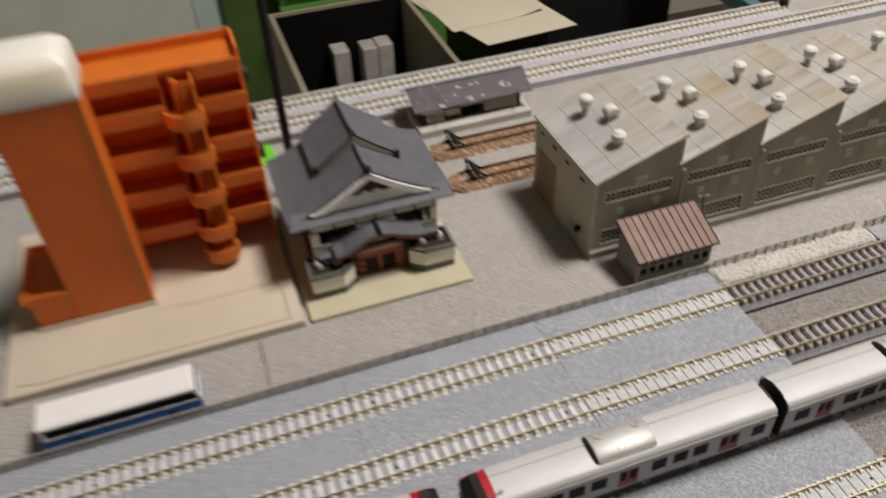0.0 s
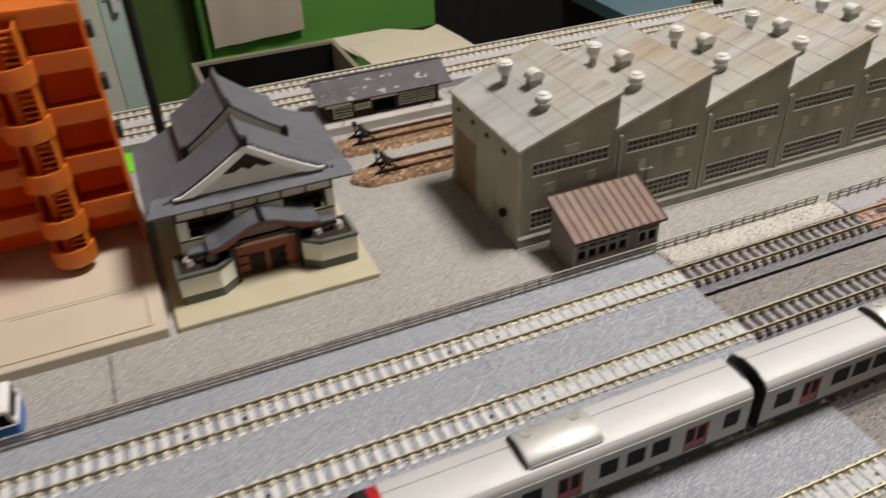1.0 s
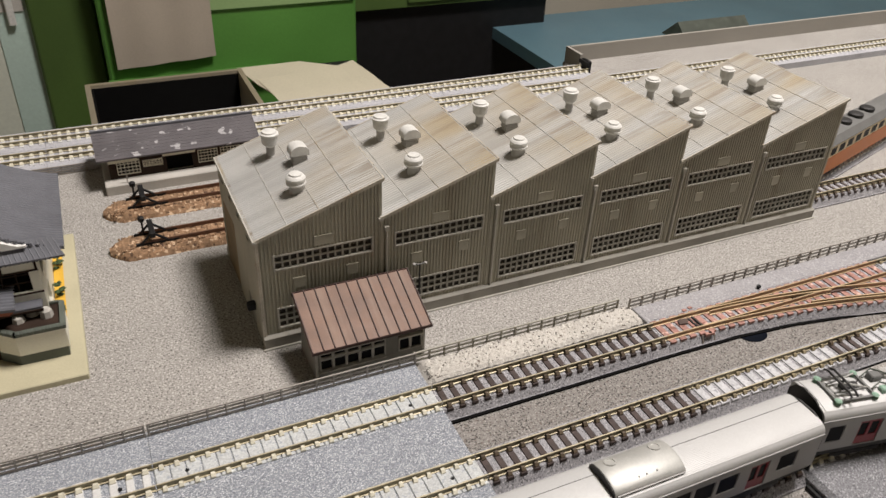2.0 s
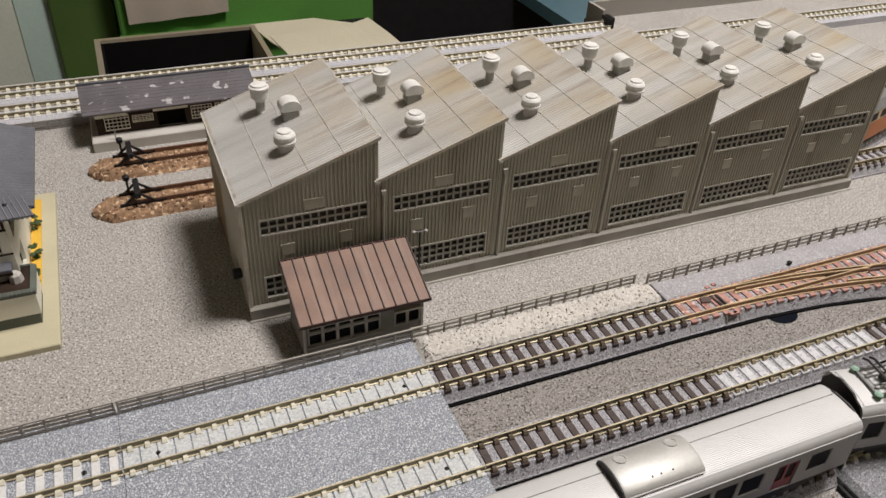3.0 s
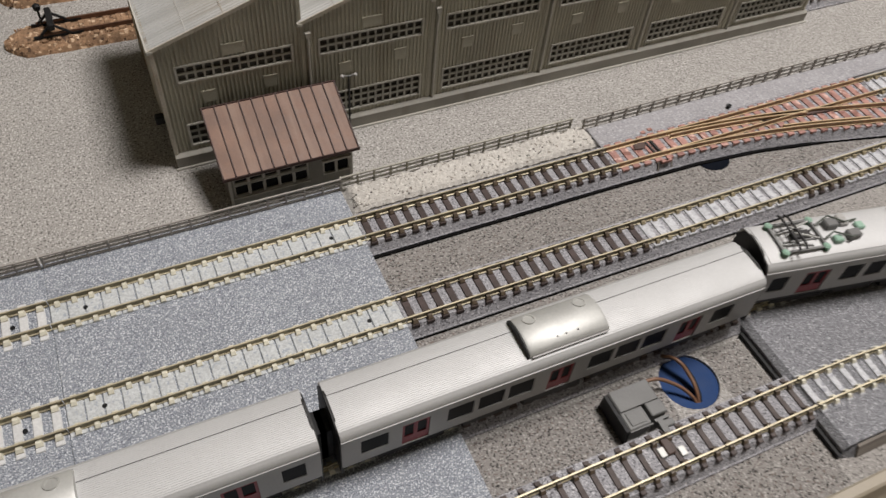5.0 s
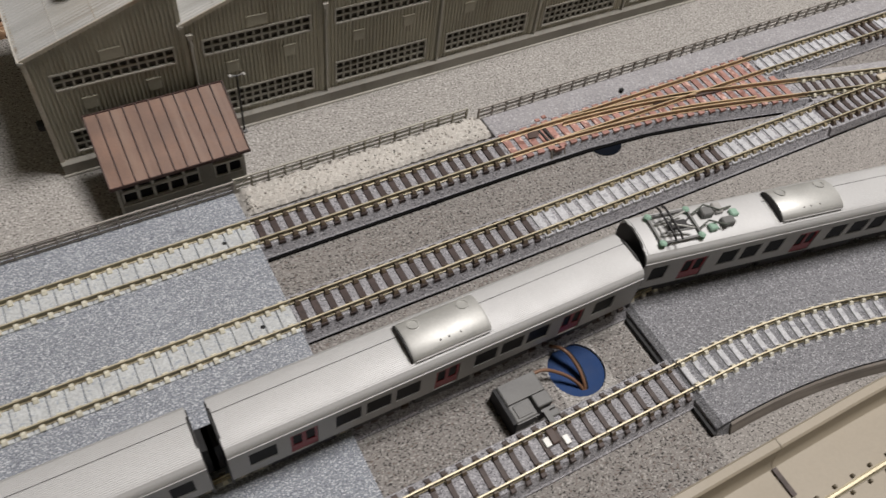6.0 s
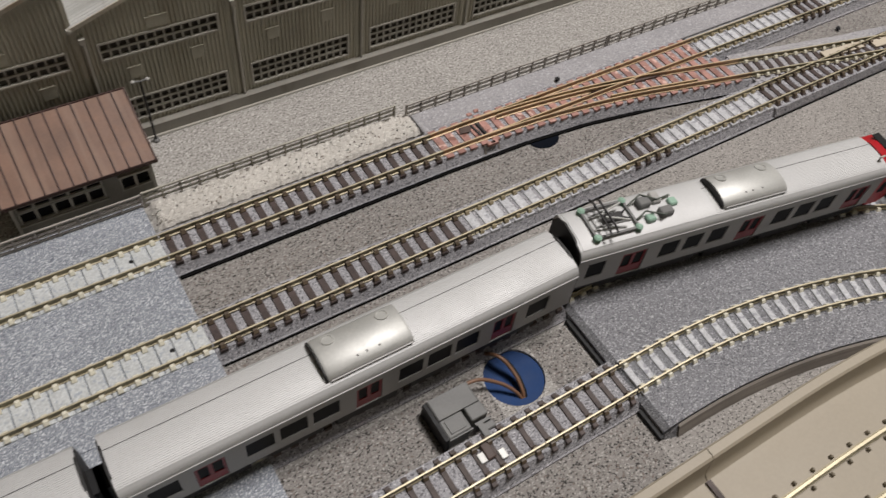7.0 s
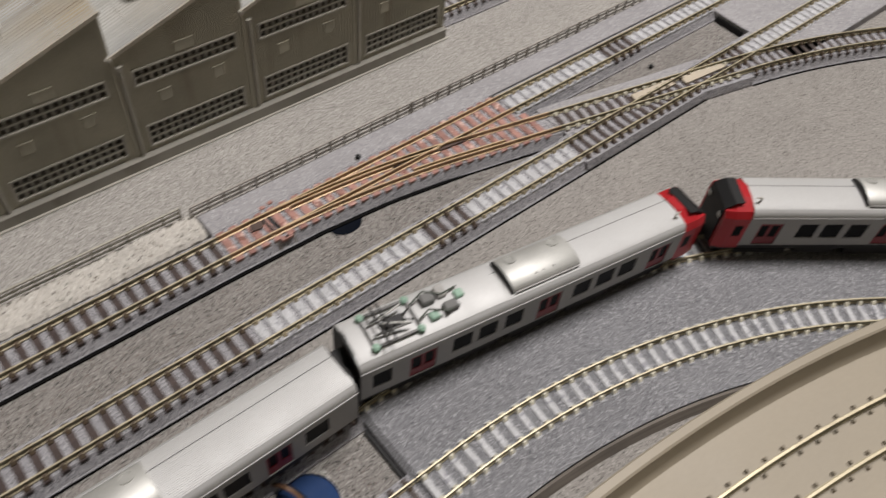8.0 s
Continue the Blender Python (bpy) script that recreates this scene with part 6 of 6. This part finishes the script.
# ---- sidings on earth mounds with buffer stops ----
def siding(y):
    t = thing("siding", -20, y, 0, "rusty siding on a brown earth mound", "railway track", "sidings on earth mounds")
    rnd = random.Random(int(y))
    mb = MB()
    rings = []
    xs = [-72 + 1.0 * i for i in range(10)] + [-62 + 4 * i for i in range(48)]
    for x in xs:
        k = min(1.0, max(0.02, (x + 72.5) / 9)) ** 0.5
        prof = [(-10.5, 0.02), (-9.2, 1.9), (-7.6, 3.4), (-5, 4.2), (5, 4.2), (7.6, 3.4), (9.2, 1.9), (10.5, 0.02)]
        rings.append([(x, yy * k + rnd.uniform(-0.35, 0.35), zz if zz < 0.1 else zz * (0.35 + 0.65 * k) + rnd.uniform(-0.35, 0.35)) for yy, zz in prof])
    mb.rings(rings)
    part("mound", mb, EARTH, t, "brown earth with pale pebbles")
    stones = MB()
    for i in range(420):
        x, yy = rnd.uniform(-68, 60), rnd.choice((-1, 1)) * rnd.uniform(5.5, 9.6)
        z = 4.0 - max(0, abs(yy) - 6) * 0.85
        r = rnd.uniform(0.35, 0.85)
        stones.lathe(x, yy, [(r * 0.6, z - 0.3), (r, z + 0.1), (r * 0.5, z + r * 0.9)], 5)
    part("pebble", stones, EARTH, t)["kind"] = "stuff"
    for s in (-1, 1):
        part("rail", MB().box(-58, s * 4.75 - 0.4, 4.6, 130, s * 4.75 + 0.4, 6.4), EARTH_RAIL, t)
    tie = MB().cbox(-1.2, -7, 3.6, 1.2, 7, 4.55, 0.3).mesh("tie", EARTH)
    for i in range(36):
        part("tie", tie, None, t, at=(-56 + 5.2 * i, 0, 0))
    b = thing("buffer_stop", -72, y, 4.2, "black buffer stop with lamp at the siding's end", "buffer stop", "siding buffer stops")
    for s in (-1, 1):
        part("strut", MB().tube([(-6, s * 4.75, 0.6), (0, s * 4.75, 6.2), (7.5, s * 4.75, 0.6)], 0.7, 6), BLACK, b)
        part("foot_rail", MB().box(-8, s * 4.75 - 0.6, 0.3, 12, s * 4.75 + 0.6, 1.4), BLACK, b)
    part("beam", MB().cbox(-1.2, -7, 4.6, 1.4, 7, 7.4, 0.4), BLACK, b)
    part("lamp", MB().lathe(-3.5, 4.6, [(0.5, 1.5), (0.5, 8.0), (1.4, 8.2), (1.6, 10.2), (0.8, 10.8)], 10), BLACK, b)


siding(191.5)
siding(153.5)
solid("green_card", MB().box(-208, 222, 0.02, -187, 262, 0.6), LIME, "lime green card piece lying on the board", "card", "green cards")
solid("green_card", MB().box(-345, 222, 0.02, -326, 246, 0.6), LIME, "lime green card piece lying on the board", "card", "green cards")

# ---- tan viaduct in front ----
CLIP = mat("olive_rail_clip", (0.15, 0.125, 0.085), 0.6, var=0.2)
V = Line(-330, -170.1).go(428).go(460, -375)


def viaduct(s0, s1):
    x, y, h = V.at((s0 + s1) / 2)
    t = thing("viaduct", x, y, 0, "tan plastic elevated track trough with brass rails", "railway viaduct", "viaduct sections")
    sh = Matrix.Translation((-x, -y, 0))
    part("deck", sweep(MB(sh), V, s0 + 0.1, s1 - 0.1, [(-18.2, 65), (18.2, 65), (18.2, 70.8), (-18.2, 70.8)]), TAN, t, "tan plastic deck")
    for k in (1, -1):
        prof = [(19.6, 63), (19.6, 77.9), (19.2, 78.4), (17.6, 78.4), (17.1, 78.0), (16.6, 73.2), (16.2, 71.8), (15.3, 70.85), (15.3, 70.4), (18.22, 70.4), (18.22, 63)]
        part("side_wall", sweep(MB(sh), V, s0 + 0.1, s1 - 0.1, [(k * u, z) for u, z in prof]), TAN, t, smooth=True)
    for s in (-1, 1):
        rail_part("rail", sweep(MB(sh), V, s0 + 0.2, s1 - 0.2, rail_profile(s * GAUGE / 2, 0.74, 73.6, 70.8)), RAIL, t)
    clips = MB(sh)
    n = int((s1 - s0) / 5.4)
    for i in range(n):
        s = s0 + (i + 0.5) * (s1 - s0) / n
        for g in (-1, 1):
            for o in (-1.35, 1.35):
                cx, cy = V.side(s + o, g * GAUGE / 2 + o)
                clips.lathe(cx, cy, [(0.5, 70.8), (0.5, 71.3), (0.25, 71.6)], 6)
    part("rail_clip", clips, CLIP, t)["kind"] = "stuff"
    for off in (-9, 9):
        px, py = V.side(s0 + 20, off)
        part("pier", MB(sh).cbox(px - 6, py - 5, 0.02, px + 6, py + 5, 66.1, 0.8), TAN, t)


cut = [0, 132, 269, 406, 543, 680, 880]
for a, b in zip(cut, cut[1:]):
    viaduct(a, b)
    px, py, h = V.at(b)
    if b < 800:
        g = MB(Matrix.Translation((px, py, 0)) @ Matrix.Rotation(h, 4, "Z"))
        solid("joint_strip", g.box(-0.6, 8.6, 70.82, 0.6, 15.2, 71.4), TIE_GREY, "dark joint strip across the viaduct deck", "joint strip", "viaduct joint strips")

# ---- point motor, wires and hole by the front track ----
pm = thing("point_motor", 64, -95.5, 0, "grey plastic point motor box beside the track", "point motor")
part("housing", MB().prism([(-7.0, 0.0), (7.0, 0.0), (7.0, 6.9), (6.4, 7.4), (-6.6, 7.4), (-7.0, 7.0)], "y", -0.4, 6.5), BOXGREY, pm, "plain grey motor housing")
part("front_housing", MB().cbox(-7.0, -6.5, 0, 0.6, -0.45, 6.9, 0.3), BOXGREY, pm)
part("front_panel", MB().cbox(-5.8, -5.6, 6.85, -0.6, -1.2, 7.25, 0.15), BOXGREY, pm)
part("front_rib", MB().box(-6.9, -6.9, 5.4, 1.0, -6.5, 6.3), BOXGREY, pm)
part("stepped_housing", MB().cbox(1.6, -5.0, 0, 7.2, -0.45, 7.2, 0.3), BOXGREY, pm)
part("step_rib", MB().box(2.4, -6.4, 0, 7.4, -5.5, 5.6), BOXGREY, pm)
part("side_plate", MB().prism([(-7.2, 0.0), (6.8, 0.0), (6.5, 6.6), (-6.5, 6.6)], "x", -8.2, -7.02), BLACK, pm, "black side plate")
part("tie_bar", MB().box(2.6, -12.5, 5.5, 4.6, -6.5, 6.3), BOXGREY, pm)
part("tie_bar_block", MB().cbox(4.2, -9.2, 0, 7.6, -6.9, 6.2, 0.3), BOXGREY, pm)
for x, y in ((-1.6, -15.4), (4.4, -17.2)):
    part("contact_plate", MB().cbox(x - 1.1, y - 1.6, 5.5, x + 1.1, y + 1.6, 6.1, 0.2), SILVER_AC, pm, "shiny contact plate")
part("contact_clip", MB().cbox(-0.4, -17.0, 5.5, 2.4, -11.6, 6.4, 0.3), FROG, pm, "dark brown contact clip")
for k, pts in enumerate(([(66, -90, 4), (73, -89.2, 5.6), (80, -92, 3.6), (85, -97.0, 0.6), (86.4, -99.4, -1.8)], [(83, -82, 3), (85, -86, 5.5), (87, -91, 3.4), (87.2, -97, 0.6), (86.8, -99.6, -1.8)], [(83.4, -81.8, 2.2), (86.0, -86, 4.4), (88, -91, 2.6), (88, -97, 0.2), (87.4, -99.8, -1.8)])):
    cv = bpy.data.curves.new("wire", "CURVE")
    cv.dimensions, cv.bevel_depth, cv.bevel_resolution = "3D", 0.0006, 2
    sp = cv.splines.new("BEZIER")
    sp.bezier_points.add(len(pts) - 1)
    for bpnt, p in zip(sp.bezier_points, pts):
        bpnt.co = Vector(p) * MM
        bpnt.handle_left_type = bpnt.handle_right_type = "AUTO"
    ob = new("wire", cv)
    cv.materials.append(WIRE if k != 2 else BLACK)
    tagged(ob, "thin %s wire looping into the blue hole" % ("brown" if k != 2 else "black"), "wire", "wires at the point motor")

# ---- orange railcar and rails beyond the factory ----
O = Line(268, 82, 0.30).go(300)
ot = thing("track_section", 360, 115, 0, "single track with white sleepers beyond the factory", "railway track")
lay(ot, O, 0, 300, "white", (360, 115), bed=8.6)
rc = thing("railcar", 352, 108, 0, "orange and cream railcar beyond the factory", "train car", turn=17.2)
part("body", MB().cbox(-66, -9, 9.6, 66, 9, 20, 0.5), ORANGE_TRAIN, rc, "orange body")
part("upper_body", MB().cbox(-66, -9, 20, 66, 9, 27, 0.5), CREAM_TRAIN, rc, "cream window band")
part("roof", MB().prism([(-9.2, 27), (9.2, 27), (6, 31), (0, 32), (-6, 31)], "x", -66, 66), BOXGREY, rc)
for i in range(11):
    part("window", MB().box(-60 + i * 11, -9.12, 21, -53 + i * 11, -8.9, 25.5), GLASS, rc)
for u in (-44, 44):
    part("bogie", MB().box(u - 11, -7, 5.6, u + 11, 7, 9.7), BOGIE, rc)
    for w in (-7, 7):
        part("wheel", MB(Matrix.Translation((u + w, 0, ZR + 2.9)) @ Matrix.Rotation(math.pi / 2, 4, "X")).lathe(0, 0, [(2.85, -5.5), (2.85, 5.5)], 16), BOGIE, rc)
for k in range(3):
    part("roof_unit", MB().lathe(-30 + k * 16, 0, [(4.5, 31), (4.5, 33.4), (3, 34)], 14), BOGIE, rc)
O2 = Line(268, 72, 0.0).go(420)
ot = thing("track_section", 470, 72, 0, "single straight track beyond the factory", "railway track")
lay(ot, O2, 0, 420, "grey", (470, 72), bed=8.6)

# ---- room behind the layout ----
cr = thing("crate", 24, 945, -750, "open pale plywood crate, dark inside", "crate")
for nm, b in (("back_board", (-120, 112, 120, 120)), ("front_board", (-120, -300, 120, -292)), ("side_board", (-120, -292, -112, 112)), ("side_board", (112, -292, 120, 112))):
    part(nm, MB().box(b[0], b[1], 0, b[2], b[3], 502), WOODCRATE, cr)
# inner shade of the crate painted on: near-black bottom and three inner sheets
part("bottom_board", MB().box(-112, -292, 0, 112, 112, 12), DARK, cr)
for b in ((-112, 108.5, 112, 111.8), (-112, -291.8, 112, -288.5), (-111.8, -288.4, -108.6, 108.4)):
    part("lining", MB().box(b[0], b[1], 12, b[2], b[3], 497), DARK, cr, "near-black sheet painting the crate's inner shade")
for x, y, w, d, h in ((-14, 78, 28, 40, 452), (38, 84, 26, 40, 446), (66, 84, 27, 40, 448)):
    solid("carton", MB().cbox(24 + x - w / 2, 945 + y - d / 2, -738, 24 + x + w / 2, 945 + y + d / 2, -762 + h, 1.5), TRIM, "cream carton standing in the dark crate", "carton", "cartons in the crate")
pb = thing("paper_stack", 245, 985, -750, "cream paper sheets on a carton", "paper")
part("carton", MB().box(-20, -120, 0, 88, 90, 492), BLACK, pb, "black box under the paper")
part("sheet", MB().prism([(-104, 104), (4, 106), (92, 42), (124, -148), (-36, -160), (-88, 20)], "z", 492.2, 494), PAPER, pb)
fold = MB(Matrix.Rotation(0.10, 4, "Z"))
fold.rings([[(-80 + 170 * i / 12, yy, 494.4 + (0.6 if i < 8 else 0.6 + 0.9 * (i - 8) ** 1.6) + dz) for i in range(13)] + [(90 - 170 * i / 12, yy, 494.2 + (0.2 if 12 - i < 8 else 0.2 + 0.9 * (4 - i) ** 1.6) + dz) for i in range(13)] for yy, dz in ((-90, 0.0), (-30, 1.5), (50, 0.0))])
part("sheet", fold, PAPER, pb, "curled cream paper sheet")
gc = thing("cabinet", 170, 1330, -750, "green cabinet with a pale panel", "cabinet")
part("body", MB().cbox(-225, -120, 0, 225, 120, 1000, 4), GREEN_CAB, gc)
part("panel", MB().box(-70, -126, 560, 220, -120.5, 990), GREEN_PALE, gc, "pale green panel")
part("side_board", MB().cbox(-330, -60, 0, -226, 110, 1000, 4), GREEN_DEEP, gc, "deep green side board")
part("rail", MB().box(-228, -140, 430, 60, -120.5, 452), GREEN_CAB, gc)
cl = MB()
n = 18
cl.rings([[(-40 + 166 * i / n, 1202 + 1.6 * math.sin(i * 0.8) - 8, z + (i / n) * 8) for i in range(n + 1)] + [(126 - 166 * i / n, 1206 + 1.6 * math.sin((n - i) * 0.8) - 8, z + (1 - i / n) * 8) for i in range(n + 1)] for z in (-276, -150, 60, 240)])
solid("cloth", cl, CLOTH, "smooth beige cloth hanging over the cabinet front", "cloth", smooth=True)
dc = thing("cabinet", 620, 1380, -750, "deep green cabinet over a black open bay", "cabinet")
part("body", MB().cbox(-220, -120, 520, 240, 120, 1000, 4), GREEN_DEEP, dc)
part("plinth_box", MB().box(-218, -100, 0, 238, 118, 519.5), BLACK, dc)
part("door", MB().box(-100, -126, 530, 80, -120.5, 990), GREEN_DEEP, dc)
gd = thing("door", -330, 1330, -750, "grey green sliding door with a recessed pull", "door")
part("leaf", MB().cbox(-240, -40, 0, 190, 0, 1500, 4), GREYDOOR, gd)
part("edge_strip", MB().cbox(118, -43, 4, 189, -40.2, 1496, 1), GREEN_GLASS, gd, "pale blue-green glass edge")
part("pull_plate", MB().cbox(125, -46, 560, 165, -43.2, 640, 1), CONCRETE, gd)
part("pull", MB().cbox(138, -56, 540, 150, -46, 612, 2), VENT, gd)
t2 = thing("side_table", 1150, 1000, -750, "second layout table with a pale blue board", "table")
part("top", MB().box(-420, -330, 430, 700, 330, 455), WATER_BLUE, t2, "pale blue board")
for x in (-400, 660):
    for y in (-310, 290):
        part("leg", MB().box(x, y, 0, x + 40, y + 40, 430), TABLE, t2)
gh = thing("model_house", 930, 850, -295, "pale green model house with dark windows", "model house")
part("wall", MB().panel(-70, 70, 0, 95, [(-50, -35, 40, 65), (-10, 5, 40, 65), (30, 45, 40, 65)], lambda u, v, w: (u, w, v), -30, -27), GREEN_HOUSE, gh)
part("body", MB().box(-70, -26, 0, 70, 30, 95), GREEN_HOUSE, gh)
part("roof", MB().prism([(-36, 95), (36, 95), (0, 125)], "x", -75, 75), GREYGREEN, gh)
for x in (-42, -2, 38):
    part("window", MB().box(x - 7, -26.9, 41, x + 7, -26.2, 64), GLASS, gh)
